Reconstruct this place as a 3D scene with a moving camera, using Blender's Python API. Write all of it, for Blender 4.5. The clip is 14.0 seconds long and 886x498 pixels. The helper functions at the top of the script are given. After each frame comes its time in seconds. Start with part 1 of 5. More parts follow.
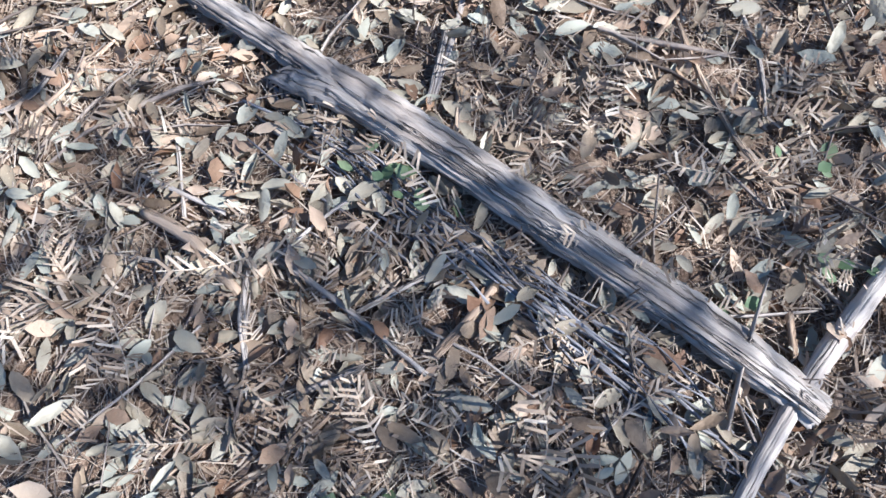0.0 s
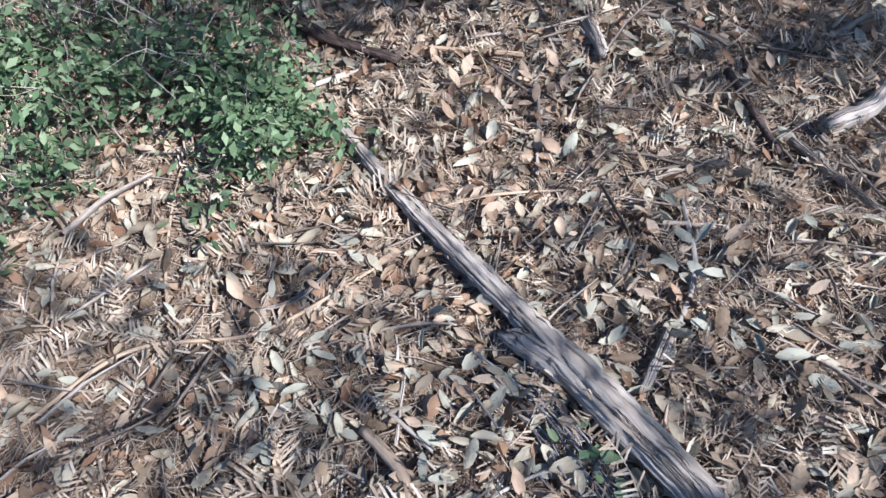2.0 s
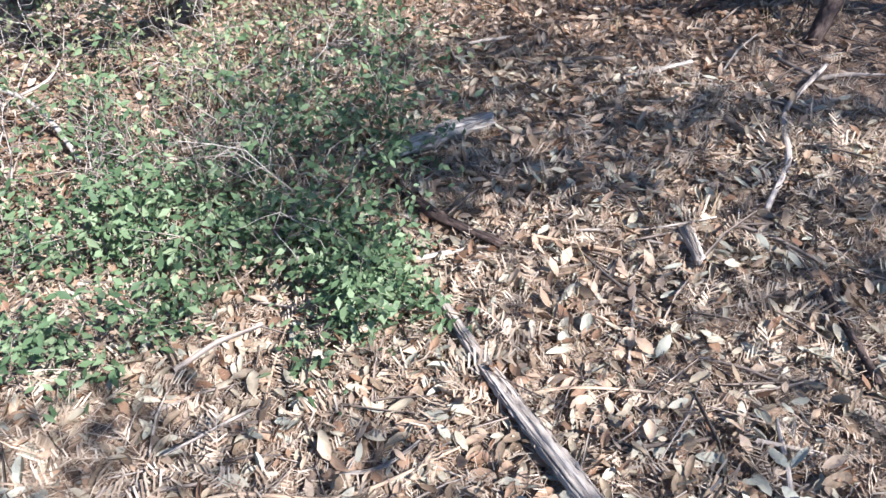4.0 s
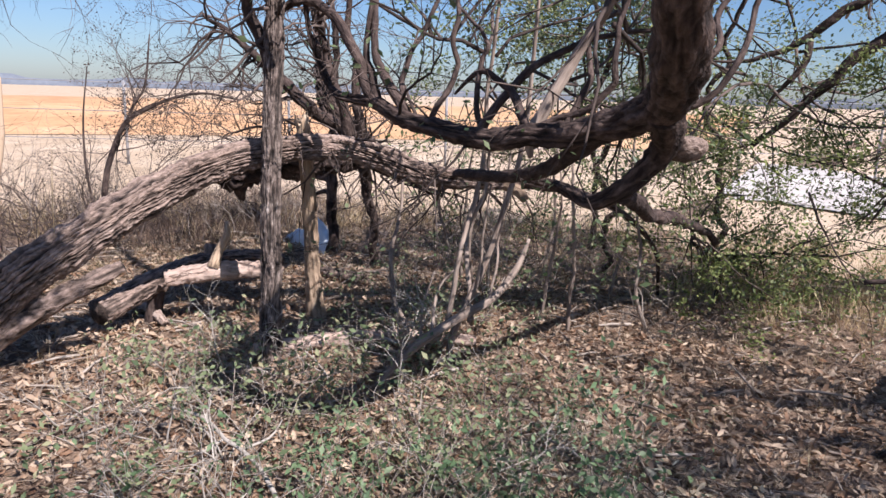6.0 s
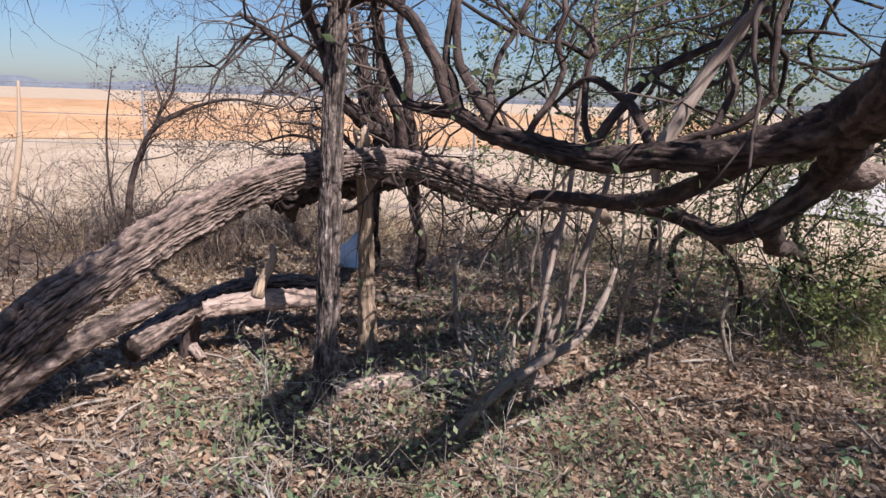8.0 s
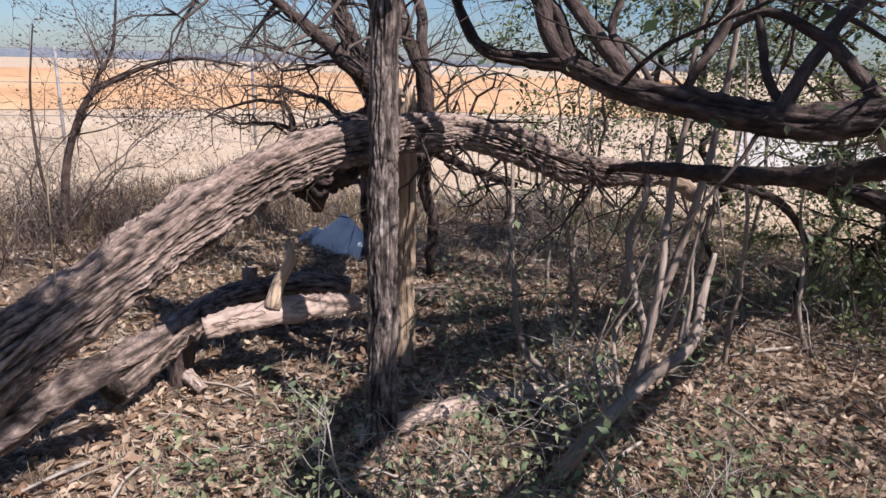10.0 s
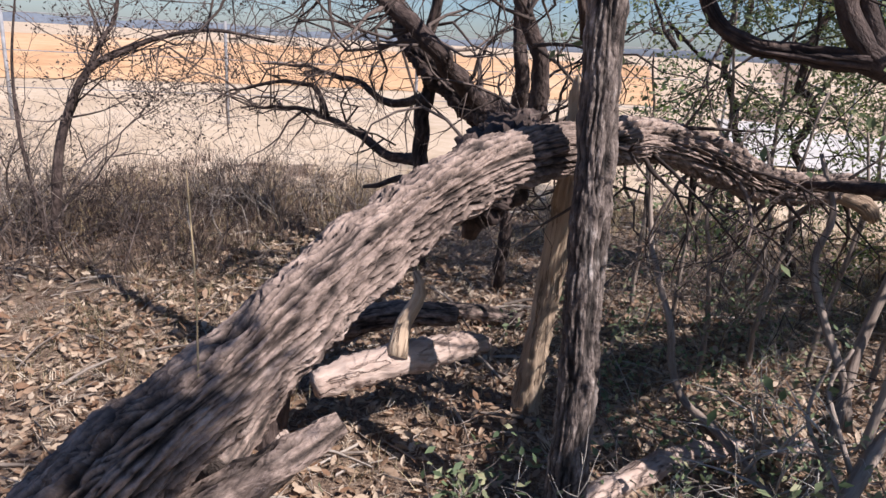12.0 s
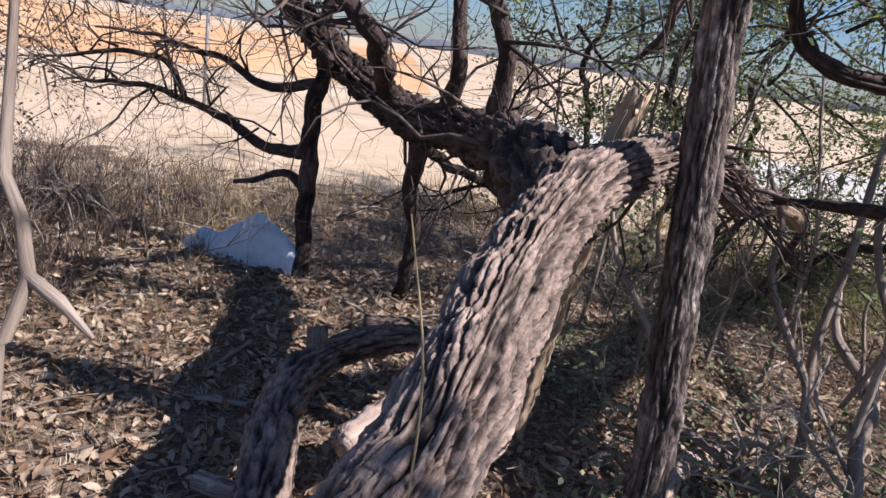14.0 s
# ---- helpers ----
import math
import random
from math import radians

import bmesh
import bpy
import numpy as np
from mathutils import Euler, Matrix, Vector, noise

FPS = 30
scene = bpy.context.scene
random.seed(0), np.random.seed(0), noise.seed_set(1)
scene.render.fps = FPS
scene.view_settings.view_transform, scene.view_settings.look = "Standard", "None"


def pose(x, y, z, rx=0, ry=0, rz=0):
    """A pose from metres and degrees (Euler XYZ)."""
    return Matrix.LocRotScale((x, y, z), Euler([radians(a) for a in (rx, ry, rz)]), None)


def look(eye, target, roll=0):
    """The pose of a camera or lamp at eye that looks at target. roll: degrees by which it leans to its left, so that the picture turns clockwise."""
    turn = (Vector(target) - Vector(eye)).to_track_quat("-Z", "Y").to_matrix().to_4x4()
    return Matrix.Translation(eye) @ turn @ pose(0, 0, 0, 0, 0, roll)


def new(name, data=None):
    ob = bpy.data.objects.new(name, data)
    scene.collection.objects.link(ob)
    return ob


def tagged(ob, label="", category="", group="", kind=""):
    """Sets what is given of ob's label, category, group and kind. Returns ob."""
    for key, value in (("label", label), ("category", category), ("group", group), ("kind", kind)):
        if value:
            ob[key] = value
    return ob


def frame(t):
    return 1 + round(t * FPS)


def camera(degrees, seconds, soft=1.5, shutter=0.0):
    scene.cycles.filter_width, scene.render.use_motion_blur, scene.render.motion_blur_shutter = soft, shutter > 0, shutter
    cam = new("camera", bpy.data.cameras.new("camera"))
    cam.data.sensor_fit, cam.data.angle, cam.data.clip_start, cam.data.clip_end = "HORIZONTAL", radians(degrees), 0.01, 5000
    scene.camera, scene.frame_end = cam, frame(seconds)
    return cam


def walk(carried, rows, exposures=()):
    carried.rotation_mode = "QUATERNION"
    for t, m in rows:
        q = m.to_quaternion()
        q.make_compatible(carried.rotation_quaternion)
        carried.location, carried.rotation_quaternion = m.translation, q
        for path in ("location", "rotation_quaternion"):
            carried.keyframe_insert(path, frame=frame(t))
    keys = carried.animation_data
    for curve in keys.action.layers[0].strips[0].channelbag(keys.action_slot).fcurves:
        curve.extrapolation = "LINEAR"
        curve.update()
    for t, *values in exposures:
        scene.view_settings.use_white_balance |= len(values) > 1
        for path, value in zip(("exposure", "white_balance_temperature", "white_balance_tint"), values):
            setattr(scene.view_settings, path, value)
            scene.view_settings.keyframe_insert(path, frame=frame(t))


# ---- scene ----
cam = camera(64.5, 14.0)
PATH = [
    (0, (0.118, 0.329, 1.122), (0.063, 0.969, -0.772), -3.0),
    (0.5, (0.041, 0.345, 1.172), (-0.172, 1.129, -0.656), -6.1),
    (1, (-0.011, 0.355, 1.211), (-0.336, 1.292, -0.526), -5.7),
    (1.5, (-0.036, 0.361, 1.245), (-0.446, 1.383, -0.425), -5.8),
    (2, (-0.05, 0.361, 1.26), (-0.522, 1.436, -0.359), -6.0),
    (2.2, (-0.054, 0.36, 1.268), (-0.542, 1.449, -0.336), -6.0),
    (4.3, (-0.142, 0.32, 1.404), (-1.006, 1.698, 0.241), -2.1),
    (4.5, (-0.167, 0.296, 1.448), (-1.116, 1.721, 0.414), -0.9),
    (5, (-0.223, 0.267, 1.52), (-1.321, 1.775, 0.796), 1.3),
    (5.5, (-0.306, 0.189, 1.549), (-1.476, 1.729, 1.038), 1.6),
    (6, (-0.486, 0.061, 1.544), (-1.652, 1.628, 1.114), 1.7),
    (6.5, (-0.633, 0.067, 1.539), (-1.803, 1.636, 1.125), 1.7),
    (7, (-0.772, 0.16, 1.55), (-2.03, 1.663, 1.151), 1.5),
    (7.2, (-0.821, 0.172, 1.557), (-2.073, 1.681, 1.161), 1.7),
    (9.3, (-1.582, 0.42, 1.526), (-2.654, 2.034, 1.033), 2.0),
    (9.5, (-1.682, 0.438, 1.51), (-2.744, 2.055, 1.005), 2.0),
    (10, (-1.976, 0.502, 1.491), (-2.972, 2.16, 0.981), 1.3),
    (10.5, (-2.218, 0.647, 1.492), (-3.19, 2.316, 0.973), 1.5),
    (11, (-2.434, 0.74, 1.506), (-3.388, 2.419, 0.985), 2.0),
    (11.5, (-2.709, 0.709, 1.484), (-3.584, 2.424, 0.945), 3.0),
    (12, (-2.952, 0.648, 1.492), (-3.784, 2.377, 0.929), 3.2),
    (12.5, (-3.184, 0.702, 1.472), (-3.986, 2.445, 0.911), 3.7),
    (13, (-3.397, 0.731, 1.484), (-4.074, 2.532, 0.938), 4.9),
    (13.5, (-3.656, 0.715, 1.462), (-4.02, 2.605, 0.92), 7.3),
    (14, (-3.854, 0.71, 1.449), (-4.005, 2.628, 0.903), 8.4),
]
walk(cam, [(t, look(eye, target, roll)) for t, eye, target, roll in PATH],
     [(0, 1.42, 5150, 12), (2.2, 1.18, 5200, 13), (4.3, 1.62, 5450, 15), (5.0, 1.54, 5600, 17), (5.6, 1.12, 5650, 18), (6.5, 0.78, 5650, 18), (7.2, 0.7, 5650, 18), (9.5, 0.72, 5650, 17), (14, 0.82, 5600, 16)])

# ---- world and sun ----
SUN_DIR = Vector((0.97, -0.2, 0.0)).normalized() * math.cos(radians(45)) + Vector((0, 0, math.sin(radians(45))))
world = bpy.data.worlds.new("sky")
scene.world = world
world.use_nodes = True
wn = world.node_tree
sky = wn.nodes.new("ShaderNodeTexSky")
sky.sky_type, sky.sun_disc = "NISHITA", False
sky.sun_elevation, sky.sun_rotation = radians(45), math.atan2(SUN_DIR.x, SUN_DIR.y)
sky.air_density, sky.dust_density, sky.ozone_density = 1.1, 0.5, 6.0
wn.links.new(sky.outputs[0], wn.nodes["Background"].inputs[0])
wn.nodes["Background"].inputs[1].default_value = 0.055
lamp = bpy.data.lights.new("sun", "SUN")
lamp.energy, lamp.angle, lamp.color = 4.8, radians(0.5), (1.0, 0.91, 0.79)
sun = new("sun", lamp)
sun.matrix_world = look(SUN_DIR * 40, (0, 0, 0))


# ---- materials ----
def material(name, ramp, rough=0.85, scale=8.0, stretch=(1, 1, 1), bump=0.3, bump_scale=40.0, island=0.0, obj=0.0, trans=0.0, blotch=0.35, fibre=False, plates=None, crack=0.06, furrow_shade=0.0):
    """A surface of mixed tones: fine grain and broad blotches, tone per piece, and shade painted into furrows."""
    m = bpy.data.materials.new(name)
    m.use_nodes = True
    n, l = m.node_tree.nodes, m.node_tree.links
    b = n["Principled BSDF"]
    b.inputs["Roughness"].default_value = rough
    b.inputs["Specular IOR Level"].default_value = 0.25
    co = n.new("ShaderNodeTexCoord")
    mp = n.new("ShaderNodeMapping")
    mp.inputs["Scale"].default_value = stretch
    if fibre:
        at = n.new("ShaderNodeAttribute")
        at.attribute_name = "grain"
        l.new(at.outputs["Vector"], mp.inputs[0])
    else:
        l.new(co.outputs["Object"], mp.inputs[0])
    fine = n.new("ShaderNodeTexNoise")
    fine.inputs["Scale"].default_value, fine.inputs["Detail"].default_value = scale, 8
    fine.inputs["Roughness"].default_value = 0.68
    l.new(mp.outputs[0], fine.inputs[0])
    broad = n.new("ShaderNodeTexNoise")
    broad.inputs["Scale"].default_value, broad.inputs["Detail"].default_value = scale * 0.13, 3
    l.new(mp.outputs[0], broad.inputs[0])
    def maths(op, a, c):
        k = n.new("ShaderNodeMath")
        k.operation = op
        for i, v in enumerate((a, c)):
            if isinstance(v, (int, float)):
                k.inputs[i].default_value = v
            else:
                l.new(v, k.inputs[i])
        return k.outputs[0]
    grain = 1.0 - blotch
    value = maths("ADD", maths("MULTIPLY", fine.outputs[0], grain), maths("MULTIPLY", broad.outputs[0], blotch))
    value = maths("ADD", maths("MULTIPLY", maths("SUBTRACT", value, 0.5), 1.9), 0.5)
    if island:
        g = n.new("ShaderNodeNewGeometry")
        value = maths("ADD", maths("MULTIPLY", value, 1 - island), maths("MULTIPLY", g.outputs["Random Per Island"], island))
    if obj:
        g = n.new("ShaderNodeObjectInfo")
        value = maths("ADD", maths("MULTIPLY", value, 1 - obj), maths("MULTIPLY", g.outputs["Random"], obj))
    r = n.new("ShaderNodeValToRGB")
    e = r.color_ramp.elements
    while len(e) < len(ramp):
        e.new(0.5)
    for k, (p, c) in zip(e, ramp):
        k.position, k.color = p, (*c, 1)
    l.new(value, r.inputs[0])
    cover, height = r.outputs[0], None
    if plates:
        warp = n.new("ShaderNodeTexNoise")
        warp.inputs["Scale"].default_value, warp.inputs["Detail"].default_value = plates[0] * 0.5, 4
        l.new(at.outputs["Vector"], warp.inputs[0])
        shift = n.new("ShaderNodeVectorMath")
        shift.operation = "MULTIPLY_ADD"
        l.new(warp.outputs["Color"], shift.inputs[0])
        shift.inputs[1].default_value = (0.35 / plates[0],) * 2 + (3.0 / plates[0],)
        l.new(at.outputs["Vector"], shift.inputs[2])
        pm = n.new("ShaderNodeMapping")
        pm.inputs["Scale"].default_value = (1, 1, plates[1])
        l.new(shift.outputs[0], pm.inputs[0])
        vo = n.new("ShaderNodeTexNoise")
        vo.inputs["Scale"].default_value, vo.inputs["Detail"].default_value = plates[0] * 0.62, 4
        vo.inputs["Roughness"].default_value = 0.55
        l.new(pm.outputs[0], vo.inputs[0])
        edge = n.new("ShaderNodeMapRange")
        edge.inputs["From Min"].default_value, edge.inputs["From Max"].default_value = 0.0, crack * 1.1
        l.new(maths("ABSOLUTE", maths("SUBTRACT", vo.outputs[0], 0.5), 0.0), edge.inputs["Value"])
        mix = n.new("ShaderNodeMix")
        mix.data_type, mix.blend_type = "RGBA", "MULTIPLY"
        worn = n.new("ShaderNodeMapRange")
        worn.inputs["From Min"].default_value, worn.inputs["From Max"].default_value = 0.38, 0.62
        worn.inputs["To Min"].default_value, worn.inputs["To Max"].default_value = 0.15, 0.9
        patch = n.new("ShaderNodeTexNoise")
        patch.inputs["Scale"].default_value, patch.inputs["Detail"].default_value = plates[0] * 0.55, 5
        l.new(mp.outputs[0], patch.inputs[0])
        l.new(patch.outputs[0], worn.inputs["Value"])
        l.new(worn.outputs[0], mix.inputs["Factor"])
        tone = n.new("ShaderNodeValToRGB")
        tone.color_ramp.elements[0].color, tone.color_ramp.elements[1].color = (0.36, 0.32, 0.30, 1), (1, 1, 1, 1)
        l.new(edge.outputs[0], tone.inputs[0])
        l.new(cover, mix.inputs[6])
        l.new(tone.outputs[0], mix.inputs[7])
        cover, height = mix.outputs[2], edge.outputs[0]
    # Furrow shade put into the colour: tone drops where the bark dips.
    if furrow_shade:
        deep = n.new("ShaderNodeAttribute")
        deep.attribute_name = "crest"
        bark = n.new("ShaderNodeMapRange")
        bark.inputs["To Min"].default_value, bark.inputs["To Max"].default_value = furrow_shade, 1.0
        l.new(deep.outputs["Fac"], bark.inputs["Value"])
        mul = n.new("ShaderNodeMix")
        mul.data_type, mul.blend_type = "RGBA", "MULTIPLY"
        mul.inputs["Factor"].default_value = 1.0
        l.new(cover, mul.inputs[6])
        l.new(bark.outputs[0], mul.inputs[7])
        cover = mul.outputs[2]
    l.new(cover, b.inputs["Base Color"])
    if bump:
        bn = n.new("ShaderNodeTexNoise")
        bn.inputs["Scale"].default_value, bn.inputs["Detail"].default_value = bump_scale, 6
        l.new(mp.outputs[0], bn.inputs[0])
        bu = n.new("ShaderNodeBump")
        bu.inputs["Strength"].default_value, bu.inputs["Distance"].default_value = bump, 0.02
        raised = bn.outputs[0] if height is None else maths("ADD", maths("MULTIPLY", bn.outputs[0], 0.6), maths("MULTIPLY", height, 0.7))
        l.new(raised, bu.inputs["Height"])
        l.new(bu.outputs[0], b.inputs["Normal"])
    if trans:
        t = n.new("ShaderNodeBsdfTranslucent")
        l.new(r.outputs[0], t.inputs[0])
        mx = n.new("ShaderNodeMixShader")
        mx.inputs[0].default_value = trans
        l.new(b.outputs[0], mx.inputs[1])
        l.new(t.outputs[0], mx.inputs[2])
        l.new(mx.outputs[0], n["Material Output"].inputs[0])
    return m


M_SOIL = material("soil_litter", [(0.15, (0.05, 0.031, 0.021)), (0.42, (0.145, 0.096, 0.064)), (0.62, (0.27, 0.188, 0.128)), (0.85, (0.42, 0.31, 0.215))], scale=70, bump=0.9, bump_scale=80, blotch=0.3)
M_FIELD = material("dry_field", [(0.2, (0.40, 0.29, 0.18)), (0.5, (0.52, 0.39, 0.26)), (0.8, (0.62, 0.485, 0.345))], scale=4.0, bump=0.4, bump_scale=14, blotch=0.5)
M_BANK = material("red_earth_bank", [(0.2, (0.42, 0.22, 0.10)), (0.5, (0.58, 0.34, 0.17)), (0.8, (0.68, 0.46, 0.27))], scale=1.2, bump=0.5, bump_scale=4, blotch=0.5)
M_PALE = material("pale_shore", [(0.2, (0.40, 0.35, 0.30)), (0.8, (0.62, 0.57, 0.51))], scale=2.0, bump=0.2, bump_scale=10)
# Distance haze is put into the woods' colour as blue-grey.
M_FAR_HAZE = material("far_woods", [(0.2, (0.10, 0.115, 0.14)), (0.8, (0.17, 0.185, 0.21))], scale=0.3, bump=0.0)
M_BARK = material("furrowed_bark", [(0.2, (0.072, 0.049, 0.038)), (0.4, (0.205, 0.147, 0.115)), (0.6, (0.35, 0.255, 0.20)), (0.85, (0.56, 0.43, 0.345))], scale=55, bump=0.9, bump_scale=90, blotch=0.35, stretch=(1, 1, 0.45), fibre=True, furrow_shade=0.1)
M_FLAKE = material("flaking_brown_bark", [(0.25, (0.045, 0.033, 0.027)), (0.5, (0.135, 0.101, 0.082)), (0.66, (0.25, 0.195, 0.16)), (0.84, (0.60, 0.51, 0.44))], scale=50, bump=0.9, bump_scale=80, blotch=0.35, stretch=(1, 1, 0.4), fibre=True, furrow_shade=0.14)
M_DARK = material("dark_bark", [(0.2, (0.022, 0.015, 0.012)), (0.5, (0.078, 0.053, 0.043)), (0.85, (0.21, 0.15, 0.122))], scale=34, bump=0.8, bump_scale=60, stretch=(1, 1, 0.5), fibre=True, furrow_shade=0.2)
M_GREY = material("weathered_grey_wood", [(0.12, (0.09, 0.07, 0.056)), (0.36, (0.30, 0.25, 0.205)), (0.6, (0.46, 0.40, 0.335)), (0.85, (0.60, 0.54, 0.46))], scale=60, bump=0.8, bump_scale=90, stretch=(1, 1, 0.09), fibre=True, plates=(64, 0.04), crack=0.028)
M_PINK = material("peeling_pinkish_bark", [(0.15, (0.17, 0.115, 0.085)), (0.4, (0.37, 0.265, 0.205)), (0.7, (0.52, 0.395, 0.315)), (0.9, (0.60, 0.48, 0.395))], scale=26, bump=0.7, bump_scale=60, stretch=(1, 1, 0.35), fibre=True, plates=(26, 0.3), crack=0.03)
M_BTWIG = material("blue_grey_twigs", [(0.1, (0.07, 0.066, 0.068)), (0.5, (0.17, 0.16, 0.16)), (0.9, (0.34, 0.325, 0.32))], scale=40, bump=0.2, obj=0.6)
M_PTWIG = material("bleached_twigs", [(0.1, (0.22, 0.185, 0.15)), (0.5, (0.37, 0.325, 0.27)), (0.9, (0.56, 0.50, 0.43))], scale=30, bump=0.2, island=0.6)
M_TAN = material("bare_tan_wood", [(0.2, (0.20, 0.135, 0.088)), (0.5, (0.43, 0.31, 0.205)), (0.8, (0.62, 0.48, 0.345))], scale=30, bump=0.6, bump_scale=60, stretch=(1, 1, 0.1), fibre=True, plates=(55, 0.06), crack=0.03)
M_STEM = material("smooth_brown_grey_stems", [(0.15, (0.09, 0.065, 0.05)), (0.45, (0.23, 0.175, 0.135)), (0.8, (0.40, 0.32, 0.255))], scale=50, bump=0.5, bump_scale=80, stretch=(1, 1, 0.15), fibre=True)
M_BROWN = material("dead_brown_weeds", [(0.1, (0.06, 0.04, 0.03)), (0.5, (0.14, 0.095, 0.07)), (0.9, (0.27, 0.19, 0.135))], scale=20, bump=0.0, island=0.8, trans=0.1)
M_CUT = material("sawn_wood_end", [(0.2, (0.28, 0.17, 0.09)), (0.8, (0.62, 0.46, 0.30))], scale=40, bump=0.3)
M_TWIG = material("dry_twigs", [(0.1, (0.08, 0.062, 0.05)), (0.5, (0.24, 0.19, 0.15)), (0.9, (0.46, 0.39, 0.32))], scale=30, bump=0.3, island=0.7)
M_DTWIG = material("dark_twigs", [(0.1, (0.025, 0.018, 0.015)), (0.5, (0.08, 0.058, 0.047)), (0.9, (0.18, 0.135, 0.11))], scale=30, bump=0.3, island=0.6)
M_LEAF = material("fallen_oak_leaves", [(0.05, (0.13, 0.082, 0.048)), (0.28, (0.27, 0.20, 0.13)), (0.48, (0.35, 0.295, 0.205)), (0.66, (0.43, 0.385, 0.285)), (0.82, (0.40, 0.39, 0.30)), (0.97, (0.50, 0.42, 0.30))], rough=0.6, scale=60, bump=0.25, bump_scale=90, island=0.72, trans=0.12)
M_LEAFO = material("fallen_oak_leaf", [(0.05, (0.13, 0.082, 0.048)), (0.28, (0.27, 0.20, 0.13)), (0.48, (0.35, 0.295, 0.205)), (0.66, (0.43, 0.385, 0.285)), (0.82, (0.40, 0.39, 0.30)), (0.97, (0.50, 0.42, 0.30))], rough=0.6, scale=60, bump=0.25, bump_scale=90, obj=0.72, trans=0.12)
M_LEAFM = material("fallen_russet_leaves", [(0.05, (0.14, 0.065, 0.032)), (0.3, (0.28, 0.175, 0.105)), (0.55, (0.40, 0.285, 0.19)), (0.8, (0.51, 0.39, 0.275)), (0.97, (0.56, 0.42, 0.28))], rough=0.6, scale=60, bump=0.25, bump_scale=90, island=0.75, trans=0.15)
M_STRAW = material("dry_leaflets", [(0.1, (0.19, 0.13, 0.085)), (0.45, (0.38, 0.29, 0.205)), (0.75, (0.52, 0.42, 0.31)), (0.95, (0.62, 0.54, 0.42))], scale=30, bump=0.0, island=0.75, trans=0.15)
M_GREEN = material("green_leaves", [(0.05, (0.05, 0.09, 0.04)), (0.4, (0.115, 0.175, 0.08)), (0.7, (0.20, 0.265, 0.135)), (0.95, (0.33, 0.38, 0.22))], rough=0.5, scale=40, bump=0.1, island=0.7, trans=0.3)
M_FRESH = material("yellow_green_leaves", [(0.05, (0.09, 0.12, 0.035)), (0.45, (0.19, 0.23, 0.07)), (0.8, (0.33, 0.36, 0.13)), (0.97, (0.46, 0.45, 0.20))], rough=0.45, scale=40, bump=0.1, island=0.7, trans=0.45)
M_SAGE = material("grey_green_leaves", [(0.05, (0.07, 0.10, 0.05)), (0.4, (0.16, 0.20, 0.095)), (0.7, (0.27, 0.29, 0.15)), (0.95, (0.42, 0.36, 0.20))], rough=0.6, scale=40, bump=0.1, island=0.75, trans=0.3)
M_OLIVE = material("oak_foliage", [(0.05, (0.05, 0.075, 0.035)), (0.45, (0.11, 0.15, 0.07)), (0.75, (0.19, 0.23, 0.11)), (0.95, (0.30, 0.32, 0.17))], rough=0.4, scale=40, bump=0.1, island=0.7, trans=0.45)
M_GRASS = material("dry_grass", [(0.1, (0.22, 0.15, 0.075)), (0.5, (0.42, 0.31, 0.17)), (0.9, (0.60, 0.49, 0.30))], scale=20, bump=0.0, island=0.8, trans=0.2)
M_MOSS = material("dull_olive_weeds", [(0.1, (0.05, 0.05, 0.025)), (0.5, (0.12, 0.105, 0.055)), (0.9, (0.26, 0.20, 0.11))], scale=20, bump=0.0, island=0.8, trans=0.15)
M_SACK = material("dirty_white_sheeting", [(0.26, (0.20, 0.185, 0.17)), (0.36, (0.66, 0.66, 0.66)), (0.7, (0.82, 0.82, 0.82))], rough=0.5, scale=14, bump=0.3, bump_scale=20)
M_STEEL = material("weathered_steel", [(0.2, (0.16, 0.15, 0.15)), (0.8, (0.34, 0.33, 0.32))], rough=0.6, scale=10, bump=0.1)


# ---- building helpers ----
def lift(x, y):
    """Height of the ground."""
    base = 0.13 / (1 + math.exp(min(40, max(-40, (x + 2.8) * 3))))
    near = max(0.0, 1 - max(0, abs(x + 2) - 6) / 3) * max(0.0, 1 - max(0, abs(y - 3) - 6) / 3)
    return base + near * 0.022 * noise.noise((x * 2.1, y * 2.1, 0.3)) + near * 0.008 * noise.noise((x * 9, y * 9, 4))


def mesh_of(name, verts, faces, mat, smooth=True, grain=None, crest=None):
    me = bpy.data.meshes.new(name)
    me.from_pydata(verts, [], faces)
    me.materials.append(mat)
    if smooth:
        me.polygons.foreach_set("use_smooth", [True] * len(me.polygons))
    if grain:
        me.attributes.new("grain", "FLOAT_VECTOR", "POINT").data.foreach_set("vector", np.array(grain, np.float32).reshape(-1))
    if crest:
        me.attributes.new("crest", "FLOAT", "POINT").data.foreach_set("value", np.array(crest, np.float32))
    me.update()
    return me


